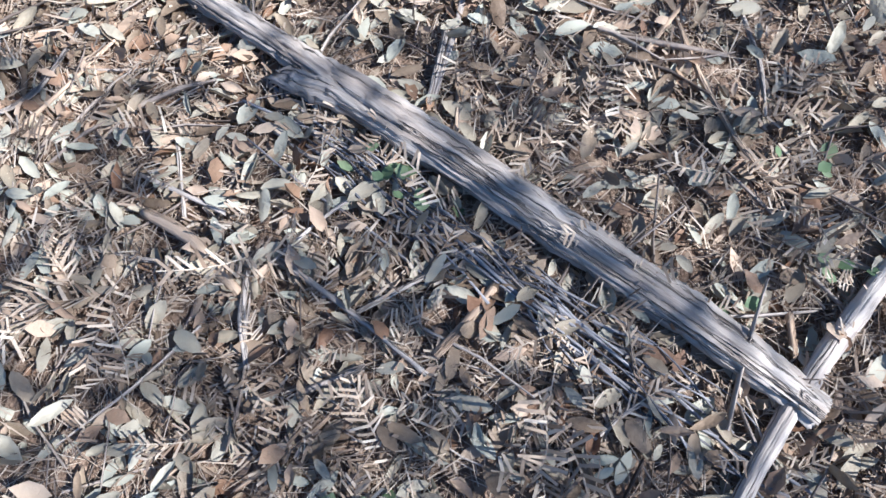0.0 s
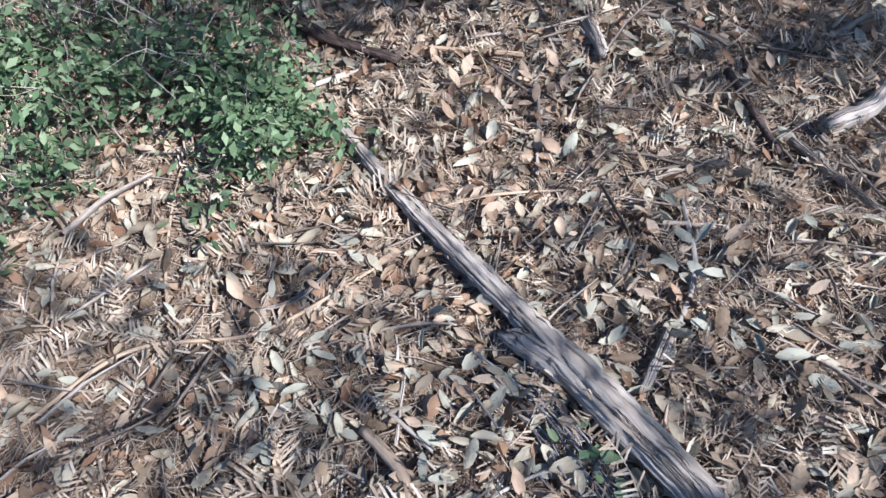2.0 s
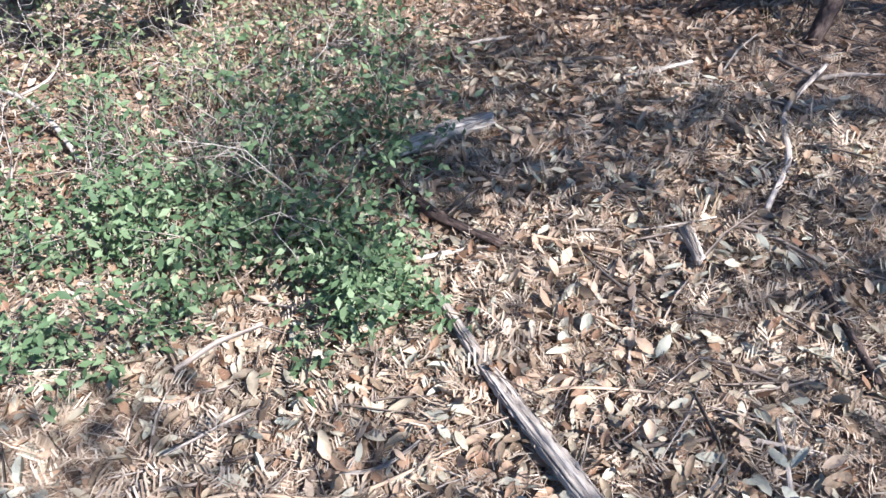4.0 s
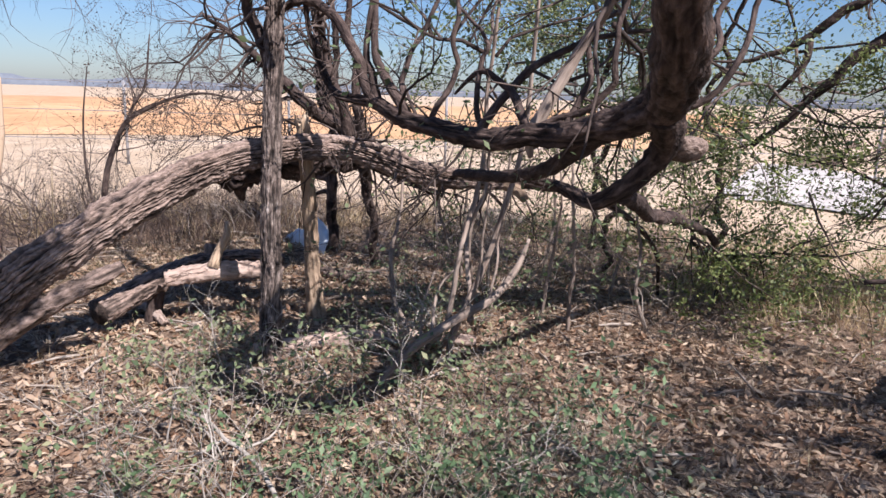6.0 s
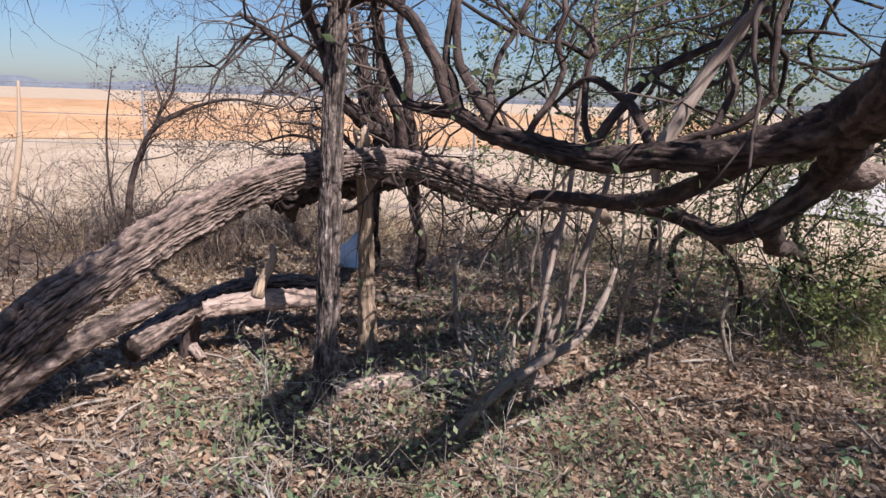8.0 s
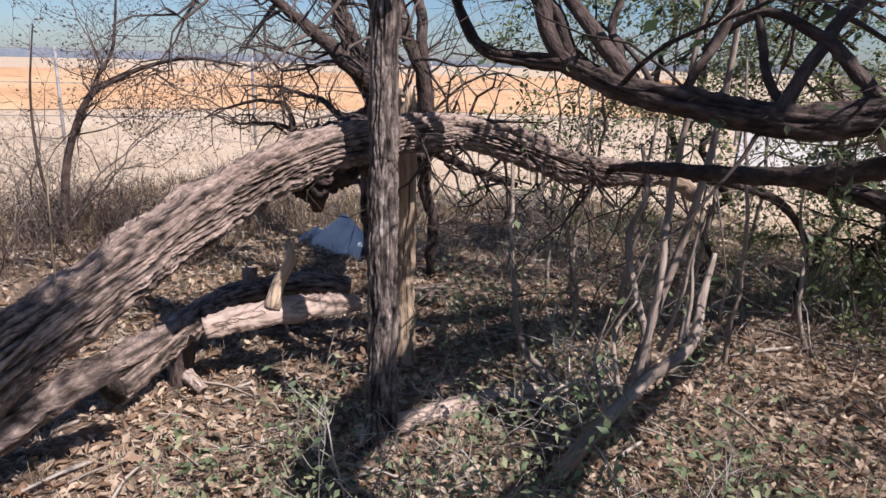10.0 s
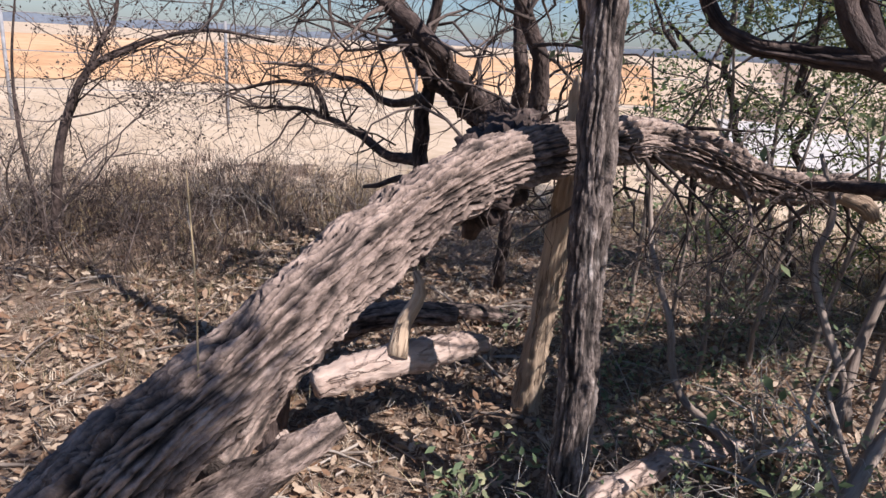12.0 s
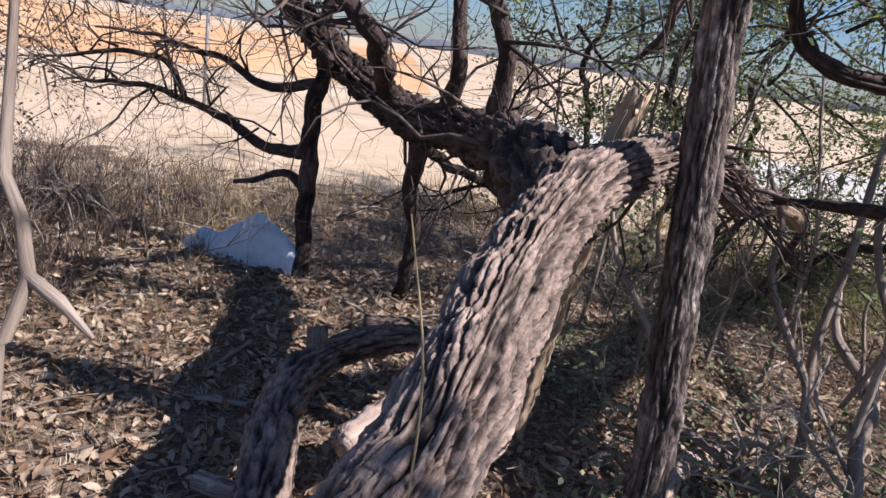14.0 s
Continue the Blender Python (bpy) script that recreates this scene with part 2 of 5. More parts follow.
def many(name, tv, tf, places, turns, sizes, mat, smooth=False):
    """One mesh of many copies of a small shape. turns: n x 3 x 3, sizes: n x 3."""
    tv, n = np.asarray(tv, float), len(places)
    v = np.einsum("nij,nkj->nki", turns, tv[None] * sizes[:, None, :]) + np.asarray(places)[:, None, :]
    k = len(tv)
    me = bpy.data.meshes.new(name)
    me.vertices.add(n * k)
    me.vertices.foreach_set("co", v.reshape(-1).astype(np.float32))
    flat = np.array([i for f in tf for i in f])
    lens = np.array([len(f) for f in tf])
    loops = (flat[None] + (np.arange(n) * k)[:, None]).reshape(-1)
    me.loops.add(len(loops))
    me.loops.foreach_set("vertex_index", loops.astype(np.int32))
    tot = np.tile(lens, n)
    me.polygons.add(len(tot))
    me.polygons.foreach_set("loop_start", np.concatenate([[0], np.cumsum(tot)[:-1]]).astype(np.int32))
    me.materials.append(mat)
    me.update(calc_edges=True)
    if smooth:
        me.polygons.foreach_set("use_smooth", [True] * len(me.polygons))
    return me


def turns_of(yaw, tip, roll):
    """Rotations: about z by yaw after tipping about y and rolling about x (arrays, radians)."""
    cz, sz, cy, sy, cx, sx = np.cos(yaw), np.sin(yaw), np.cos(tip), np.sin(tip), np.cos(roll), np.sin(roll)
    m = np.empty((len(yaw), 3, 3))
    m[:, 0, 0], m[:, 0, 1], m[:, 0, 2] = cz * cy, cz * sy * sx - sz * cx, cz * sy * cx + sz * sx
    m[:, 1, 0], m[:, 1, 1], m[:, 1, 2] = sz * cy, sz * sy * sx + cz * cx, sz * sy * cx - cz * sx
    m[:, 2, 0], m[:, 2, 1], m[:, 2, 2] = -sy, cy * sx, cy * cx
    return m


def glide(pts, step):
    """Points along a smooth curve through pts (with radius as fourth number), about step apart."""
    p = [np.array(q, float) for q in pts]
    p = [2 * p[0] - p[1]] + p + [2 * p[-1] - p[-2]]
    out = []
    for i in range(1, len(p) - 2):
        a, b, c, d = p[i - 1:i + 3]
        n = max(1, int(np.linalg.norm((c - b)[:3]) / step))
        for k in range(n):
            t = k / n
            q = 0.5 * (2 * b + (c - a) * t + (2 * a - 5 * b + 4 * c - d) * t * t + (3 * b - a - 3 * c + d) * t ** 3)
            q[3] = max(min(b[3], c[3]), q[3])
            out.append(q)
    out.append(p[-2])
    return out


def tube(verts, faces, pts, sides=8, step=0.06, rough=0.0, ridges=0, twist=0.6, seed=0, flat=1.0, jag=0.0, grain=None, furrow=0.012, wander=0.0, crests=None):
    """Adds a limb along pts (x, y, z, radius) to verts and faces. ridges: bark furrows; jag: how torn the end is."""
    ring = glide(pts, step)
    if wander:
        for i, q in enumerate(ring):
            w = noise.noise_vector((i * step * 3.2 + seed * 1.7, seed, 0.5)) + 0.5 * noise.noise_vector((i * step * 8 + seed, 2.0, seed))
            q[:3] += np.array(w) * wander * min(1.0, i * step * 4)
    base = len(verts)
    up = Vector((0.13, 0.31, 0.94))
    side = None
    for i, q in enumerate(ring):
        o = Vector(q[:3])
        d = Vector(ring[min(i + 1, len(ring) - 1)][:3]) - Vector(ring[max(i - 1, 0)][:3])
        d.normalize()
        if side is None:
            side = d.cross(up)
            if side.length < 0.05:
                side = d.cross(Vector((1, 0, 0)))
        side = (side - d * side.dot(d)).normalized()
        over = d.cross(side)
        for k in range(sides):
            a = 2 * math.pi * k / sides
            r, crest = q[3], 0.75
            if rough:
                w = o + (side * math.cos(a) + over * math.sin(a)) * r
                r *= 1 + rough * (noise.noise(w * (0.55 / max(q[3], 0.02)) + Vector((seed, 0, 0))) + 0.5 * noise.noise(w * (1.6 / max(q[3], 0.02)) + Vector((0, seed, 0))))
            if ridges:
                q3 = Vector((math.cos(a) * q[3] + seed, math.sin(a) * q[3], i * step))
                run = i * step + 0.02 * noise.noise(q3 * 9)
                w = 0.14 * noise.noise((math.cos(a) * 2 + seed, math.sin(a) * 2, run * 4)) + 0.05 * noise.noise((math.cos(a) * 6, math.sin(a) * 6 + seed, run * 20))
                ca, sa = math.cos(a + w) * ridges * 0.5, math.sin(a + w) * ridges * 0.5
                f = abs(noise.noise((ca + seed, sa, run * 4.2)))
                e = abs(noise.noise((ca * 1.1 + 5, sa * 1.1 + seed, run * 12.0)))
                flake = noise.noise((ca * 1.2 + 9, sa * 1.2, run * 15 + seed)) + 0.6 * noise.noise((ca * 3, sa * 3, run * 55))
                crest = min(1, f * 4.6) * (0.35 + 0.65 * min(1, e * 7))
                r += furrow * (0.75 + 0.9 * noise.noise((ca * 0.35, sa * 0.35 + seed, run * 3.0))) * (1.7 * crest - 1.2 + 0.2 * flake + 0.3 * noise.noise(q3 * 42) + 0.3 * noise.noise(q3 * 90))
                # Ridge height with some noise; it drives the painted furrow shade.
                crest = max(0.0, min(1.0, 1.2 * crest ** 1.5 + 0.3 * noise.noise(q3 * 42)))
            c = o + side * math.cos(a) * r + over * math.sin(a) * r * flat
            if jag and i >= len(ring) - 1:
                c = c + d * jag * noise.noise((a * 1.7, seed, 3.3))
            verts.append(c[:])
            if grain is not None:
                grain.append((math.cos(a) * q[3] + seed, math.sin(a) * q[3], i * step))
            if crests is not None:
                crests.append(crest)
    for i in range(len(ring) - 1):
        for k in range(sides):
            a, b = base + i * sides + k, base + i * sides + (k + 1) % sides
            faces.append((a, b, b + sides, a + sides))
    faces.append(tuple(base + k for k in range(sides))[::-1])
    last = base + (len(ring) - 1) * sides
    faces.append(tuple(last + k for k in range(sides)))


def empty(name, place, label, category, group="", kind=""):
    ob = new(name)
    ob.location = place
    ob.empty_display_size = 0.1
    return tagged(ob, label, category, group, kind)


def part(name, me, parent, label="", kind=""):
    ob = new(name, me)
    if parent is not None:
        ob.parent = parent
        if parent.parent is None:
            ob.matrix_parent_inverse = Matrix.Translation(-parent.location)
    return tagged(ob, label, kind=kind)


def limb(name, pts, mat, parent, label="", **kw):
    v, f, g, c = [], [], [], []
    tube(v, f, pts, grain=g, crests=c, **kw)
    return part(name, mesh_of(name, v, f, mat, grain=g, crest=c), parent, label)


def spray(v, f, rng, start, way, length, radius, depth, droop=0.0, spread=0.8, sides=5, crook=0.25, kids=3, tips=None, keep=None):
    """A crooked branch that divides, added to v and f."""
    n = max(3, int(length / 0.12))
    p, d = Vector(start), Vector(way).normalized()
    pts, marks = [(*p, radius)], []
    for i in range(n):
        d = (d + Vector((rng.gauss(0, crook), rng.gauss(0, crook), rng.gauss(0, crook) - droop)) * 0.55).normalized()
        p = p + d * (length / n)
        if keep and not keep(p):
            break
        pts.append((*p, radius * (1 - 0.75 * (i + 1) / n)))
        marks.append((p.copy(), d.copy(), radius * (1 - 0.6 * (i + 1) / n)))
    if len(pts) < 2:
        return
    tube(v, f, pts, sides=sides if depth > 0 else 3, step=0.09 if depth else 0.12)
    if tips is not None and depth <= 1:
        tips.extend(m[0] for m in marks)
    if depth > 0:
        for k in range(kids):
            q, e, r = marks[min(len(marks) - 1, int(len(marks) * (0.25 + 0.75 * (k + rng.random()) / kids)))]
            t = Vector((rng.gauss(0, 1), rng.gauss(0, 1), rng.gauss(0, 1)))
            t = (e + (t - e * t.dot(e)).normalized() * spread * rng.uniform(0.6, 1.3)).normalized()
            spray(v, f, rng, q, t, length * rng.uniform(0.42, 0.68), max(0.0016, r * 0.62), depth - 1, droop, spread, sides, crook, kids, tips, keep)


OVAL_V = [(0, 0, 0), (0.28, 0.19, 0.05), (0.62, 0.23, 0.04), (1, 0, 0.02), (0.62, -0.23, 0.04), (0.28, -0.19, 0.05), (0.3, 0, -0.01), (0.65, 0, -0.015)]
OVAL_F = [(0, 6, 1), (1, 6, 7, 2), (2, 7, 3), (0, 5, 6), (5, 4, 7, 6), (4, 3, 7)]
LEAFY_V = [(0, 0, 0), (0.45, 0.24, 0.05), (1, 0, 0), (0.45, -0.24, 0.05)]
LEAFY_F = [(0, 1, 2), (0, 2, 3)]


def leaves_at(name, places, mat, low, high, parent, label="", rs=1, kind=""):
    r = np.random.RandomState(rs)
    n = len(places)
    t = turns_of(r.uniform(0, 6.283, n), r.normal(0, 0.6, n), r.normal(0, 0.7, n))
    s = r.uniform(low, high, n)[:, None] * np.array([[1, 1, 1]])
    return part(name, many(name, LEAFY_V, LEAFY_F, places, t, s, mat), parent, label, kind)


def around(tips, per, spread, rs):
    r = np.random.RandomState(rs)
    t = np.repeat(np.array([p[:] for p in tips]), per, axis=0)
    return t + r.normal(0, spread, t.shape)


# ---- ground ----
def ground_sheet():
    xs = np.concatenate([[-1500, -500, -160, -70, -40, -28, -20, -15, -12, -10], np.arange(-9, 5.01, 0.07), [6, 8, 11, 16, 30, 70, 200, 600, 1500]])
    ys = np.concatenate([[-1500, -400, -100, -40, -15, -8, -5, -3, -2], np.arange(-1, 9.01, 0.07), [10, 11, 12, 14, 17, 21, 27, 35, 50, 80, 150, 400, 1500]])
    v = [(x, y, lift(x, y)) for y in ys for x in xs]
    w = len(xs)
    f = [(j * w + i, j * w + i + 1, (j + 1) * w + i + 1, (j + 1) * w + i) for j in range(len(ys) - 1) for i in range(w - 1)]
    return tagged(new("ground", mesh_of("ground", v, f, M_SOIL)), "brown leaf-littered soil under the trees", "ground", kind="structure")


ground = ground_sheet()


def sheet(name, outline, z, mat, label, wobble=0.4, cells=60):
    """A flat field with an uneven edge, between near and far curves: outline(u) gives near and far points."""
    v, f = [], []
    rows = 14
    for i in range(cells + 1):
        a, b = outline(i / cells)
        for j in range(rows + 1):
            k = j / rows
            k = k * k
            x, y = a[0] + (b[0] - a[0]) * k, a[1] + (b[1] - a[1]) * k
            e = wobble * noise.noise((i * 0.5, j * 0.1, 7)) if j == 0 else 0
            v.append((x + e, y + e, z(x, y, k)))
    for i in range(cells):
        for j in range(rows):
            a = i * (rows + 1) + j
            f.append((a, a + rows + 1, a + rows + 2, a + 1))
    return tagged(new(name, mesh_of(name, v, f, mat)), label, "ground", kind="structure")


def arc(near, far, a0, a1):
    c = (-2.0, 0.0)
    def at(u):
        a = radians(a0 + (a1 - a0) * u)
        w = (-math.sin(a), math.cos(a))
        return (c[0] + near(u) * w[0], c[1] + near(u) * w[1]), (c[0] + far * w[0], c[1] + far * w[1])
    return at


field = sheet("field", arc(lambda u: 7.3, 900, -75, 120), lambda x, y, k: lift(x, y) + 0.012 + 0.02 * k, M_FIELD, "pale dry mown grass field in full sun")
bank = sheet("earth_bank", arc(lambda u: 21, 60, 12, 118), lambda x, y, k: lift(x, y) + 0.03 + 0.75 * math.sin(math.pi * min(1, k * 1.15)) ** 1 * (1 if k < 0.87 else 0), M_BANK, "low reddish bank of bare earth across the field")
pale = sheet("pale_ground", arc(lambda u: 11.5, 18, -52, 8), lambda x, y, k: lift(x, y) + 0.05, M_PALE, "bare whitish ground beyond the trees", wobble=0.9)


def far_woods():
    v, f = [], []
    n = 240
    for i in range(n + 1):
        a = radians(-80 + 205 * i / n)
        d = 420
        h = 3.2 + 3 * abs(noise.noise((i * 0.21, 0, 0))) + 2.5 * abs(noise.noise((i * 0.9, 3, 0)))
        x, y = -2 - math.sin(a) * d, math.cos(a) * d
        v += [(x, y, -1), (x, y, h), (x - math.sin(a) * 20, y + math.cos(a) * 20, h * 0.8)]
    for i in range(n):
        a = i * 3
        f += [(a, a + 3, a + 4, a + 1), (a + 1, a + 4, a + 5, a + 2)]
    return tagged(new("backdrop", mesh_of("backdrop", v, f, M_FAR_HAZE)), "hazy grey line of far woods on the horizon", "woods", kind="structure")


far_woods()

# ---- leaning tree ----
lean = empty("leaning_tree", (-4.4, 1.0, 0.1), "large leaning trunk with thick furrowed grey-brown bark, arching over the ground", "tree")
TRUNK = [(-4.40, 0.98, -0.008, 0.20), (-4.28, 1.1, 0.212, 0.15), (-4.14, 1.29, 0.452, 0.118), (-4.022, 1.5, 0.652, 0.106), (-3.93, 1.67, 0.782, 0.101), (-3.87, 1.84, 0.892, 0.097), (-3.80, 2.1, 1.03, 0.093), (-3.682, 2.4, 1.165, 0.08), (-3.5, 2.66, 1.225, 0.07), (-3.34, 2.88, 1.235, 0.066), (-3.18, 3.05, 1.185, 0.064), (-3.02, 3.26, 1.09, 0.058), (-2.86, 3.55, 1.045, 0.052), (-2.72, 3.85, 1.03, 0.046)]
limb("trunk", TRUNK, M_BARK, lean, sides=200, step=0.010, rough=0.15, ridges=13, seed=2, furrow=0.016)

DEAD = [(-3.72, 2.38, 1.10, 0.095), (-3.75, 2.7, 1.15, 0.115), (-3.86, 3.2, 1.13, 0.11), (-4.08, 3.85, 1.10, 0.10), (-4.44, 4.25, 1.12, 0.10), (-4.72, 4.34, 1.25, 0.085), (-4.93, 4.34, 1.42, 0.075), (-5.2, 4.55, 1.62, 0.06), (-5.5, 4.8, 1.9, 0.045), (-5.8, 5.0, 2.3, 0.025)]
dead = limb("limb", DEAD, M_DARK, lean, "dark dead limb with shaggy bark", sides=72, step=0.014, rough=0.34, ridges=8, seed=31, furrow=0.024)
low = limb("limb", [(-4.16, 2.28, 0.44, 0.045), (-4.06, 2.43, 0.465, 0.056), (-3.97, 2.56, 0.475, 0.056), (-3.9, 2.7, 0.47, 0.05), (-3.85, 2.8, 0.46, 0.042), (-3.82, 2.87, 0.44, 0.026)], M_PINK, lean, "low limb with peeling pinkish bark", sides=36, step=0.015, rough=0.22, ridges=4, seed=33, furrow=0.006)
limb("stub", [(-3.98, 2.48, 0.50, 0.036), (-3.99, 2.54, 0.60, 0.028), (-3.95, 2.57, 0.70, 0.022), (-3.975, 2.58, 0.77, 0.012)], M_TAN, low, "bare curved stub", sides=12, step=0.03, rough=0.12, seed=34, jag=0.03)
limb("root", [(-3.73, 1.80, 0.68, 0.022), (-3.80, 1.72, 0.62, 0.042), (-3.93, 1.57, 0.52, 0.052), (-4.08, 1.38, 0.36, 0.056), (-4.24, 1.15, 0.14, 0.065), (-4.29, 1.05, 0.0, 0.075)], M_BARK, lean, sides=20, step=0.03, rough=0.16, ridges=5, seed=35)
limb("stub", [(-3.72, 2.5, 1.06, 0.05), (-3.76, 2.53, 0.98, 0.035), (-3.78, 2.55, 0.93, 0.02)], M_DARK, lean, sides=12, step=0.03, rough=0.2, seed=36, jag=0.03)
limb("stub", [(-2.80, 3.72, 1.03, 0.04), (-2.66, 3.74, 0.98, 0.034), (-2.62, 3.75, 0.93, 0.03)], M_TAN, lean, sides=12, step=0.03, rough=0.15, seed=37, jag=0.04)
limb("limb", [(-2.72, 3.85, 1.03, 0.045), (-2.5, 4.15, 0.96, 0.03), (-2.3, 4.5, 0.8, 0.022), (-2.2, 4.9, 0.5, 0.016), (-2.25, 5.2, 0.1, 0.012)], M_DARK, lean, sides=12, step=0.05, rough=0.15, seed=38)
for k, (pts) in enumerate((
        [(-4.95, 4.40, 0.80, 0.045), (-5.15, 4.45, 0.82, 0.032), (-5.42, 4.48, 0.90, 0.026), (-5.7, 4.50, 0.99, 0.02), (-6.1, 4.48, 1.02, 0.013), (-6.4, 4.45, 0.98, 0.006)],
        [(-4.90, 4.38, 1.18, 0.035), (-5.2, 4.5, 1.12, 0.026), (-5.5, 4.56, 1.2, 0.02), (-5.8, 4.55, 1.27, 0.014), (-6.2, 4.5, 1.3, 0.006)],
        [(-5.7, 4.5, 0.99, 0.018), (-5.86, 4.54, 1.16, 0.016), (-6.2, 4.5, 1.16, 0.012), (-6.6, 4.45, 1.07, 0.005)],
        [(-4.97, 4.42, 0.62, 0.03), (-5.1, 4.45, 0.66, 0.022), (-5.35, 4.4, 0.58, 0.012)],
        [(-4.5, 4.28, 1.16, 0.05), (-4.5, 3.7, 1.45, 0.045), (-4.74, 3.65, 1.64, 0.036), (-5.0, 3.55, 1.86, 0.025), (-5.3, 3.4, 2.1, 0.012)],
        [(-3.95, 3.6, 1.16, 0.05), (-3.95, 3.5, 1.45, 0.036), (-4.05, 3.45, 1.8, 0.028), (-4.0, 3.3, 2.3, 0.015)],
        [(-4.2, 4.0, 1.14, 0.045), (-4.15, 3.9, 1.5, 0.034), (-4.3, 3.95, 2.0, 0.025), (-4.2, 3.9, 2.5, 0.012)],
        [(-4.3, 4.1, 1.0, 0.05), (-4.34, 4.2, 0.7, 0.04), (-4.30, 4.25, 0.4, 0.036), (-4.33, 4.3, 0.05, 0.035)],
        [(-4.35, 4.15, 1.02, 0.035), (-4.2, 4.4, 0.85, 0.03), (-3.9, 4.6, 0.75, 0.02)])):
    limb("branch", pts, M_DARK, dead, sides=10, step=0.03, rough=0.15, seed=40 + k, wander=0.045)
limb("stem", [(-4.93, 4.38, 0.06, 0.05), (-4.94, 4.38, 0.5, 0.045), (-4.92, 4.37, 1.0, 0.045), (-4.90, 4.36, 1.45, 0.035), (-4.8, 4.3, 2.0, 0.025), (-4.85, 4.2, 2.6, 0.012)], M_DARK, lean, sides=14, step=0.04, rough=0.14, ridges=3, seed=55, wander=0.03)


def twigs_for(parent, starts, mat, rs, depth=2, droop=0.0, keep=None, name="twigs", tips=None, spread=0.8, kids=3, crook=0.25):
    """Twigs out of the given places: (place, way, length, radius)."""
    rng = random.Random(rs)
    v, f = [], []
    for p, w, ln, r in starts:
        spray(v, f, rng, p, w, ln, r, depth, droop=droop, keep=keep, tips=tips, spread=spread, kids=kids, crook=crook)
    return part(name, mesh_of(name, v, f, mat), parent, kind="stuff")


def along(pts, n, rng, way, ln, r):
    """Starts of twigs at n places along a limb."""
    g = glide(pts, 0.05)
    out = []
    for _ in range(n):
        q = g[rng.randrange(len(g))]
        w = Vector(way) + Vector((rng.gauss(0, 0.8), rng.gauss(0, 0.8), rng.gauss(0, 0.6)))
        out.append(((q[0], q[1], q[2]), w, ln * rng.uniform(0.5, 1.3), r * rng.uniform(0.6, 1.2)))
    return out


rt = random.Random(77)
dead_starts = along(DEAD[2:], 44, rt, (-0.4, 0.1, 0.7), 0.8, 0.012)
dead_starts += along([(-5.1, 4.45, 0.85, 1), (-5.7, 4.5, 0.99, 1), (-6.3, 4.46, 1.0, 1)], 24, rt, (-0.6, -0.1, 0.2), 0.55, 0.008)
dead_starts += along([(-5.2, 4.5, 1.12, 1), (-5.8, 4.55, 1.27, 1), (-6.4, 4.45, 1.1, 1)], 22, rt, (-0.6, -0.1, 0.25), 0.55, 0.008)
dead_starts += along([(-4.5, 3.7, 1.45, 1), (-5.0, 3.55, 1.86, 1), (-5.3, 3.4, 2.1, 1)], 30, rt, (-0.7, -0.3, 0.1), 0.8, 0.011)
dead_starts += along([(-3.95, 3.5, 1.4, 1), (-4.0, 3.3, 2.3, 1)], 22, rt, (-0.2, -0.2, 0.4), 0.7, 0.010)
dead_starts += along([(-4.2, 4.2, 0.9, 1), (-3.9, 4.6, 0.75, 1), (-3.3, 4.3, 0.9, 1)], 26, rt, (0.2, 0.2, -0.3), 0.55, 0.009)
twigs_for(lean, dead_starts, M_DTWIG, 5, depth=2, crook=0.8)
twigs_for(lean, along(TRUNK[8:], 30, random.Random(78), (-0.1, 0.45, -0.5), 0.46, 0.009), M_DTWIG, 6, depth=2, droop=0.15, crook=0.45)

# ---- standing trunk and broken post ----
stand = empty("tree", (-3.38, 2.4, 0.1), "slim upright tree trunk with flaking dark bark", "tree")
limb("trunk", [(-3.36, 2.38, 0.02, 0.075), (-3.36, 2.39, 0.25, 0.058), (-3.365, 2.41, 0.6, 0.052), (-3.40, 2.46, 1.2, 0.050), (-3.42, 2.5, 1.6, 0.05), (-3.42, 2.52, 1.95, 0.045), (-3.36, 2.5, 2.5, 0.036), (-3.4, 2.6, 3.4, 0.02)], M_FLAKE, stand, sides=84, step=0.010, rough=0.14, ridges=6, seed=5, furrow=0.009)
post = empty("broken_post", (-3.68, 3.05, 0.1), "split dead post of bare tan wood propped beside the leaning trunk", "dead tree")
limb("trunk", [(-3.72, 3.06, 0.03, 0.066), (-3.665, 2.98, 0.45, 0.046), (-3.6, 2.9, 0.9, 0.042), (-3.54, 2.8, 1.39, 0.038)], M_TAN, post, sides=40, step=0.02, rough=0.16, ridges=5, seed=9, jag=0.1, furrow=0.008)

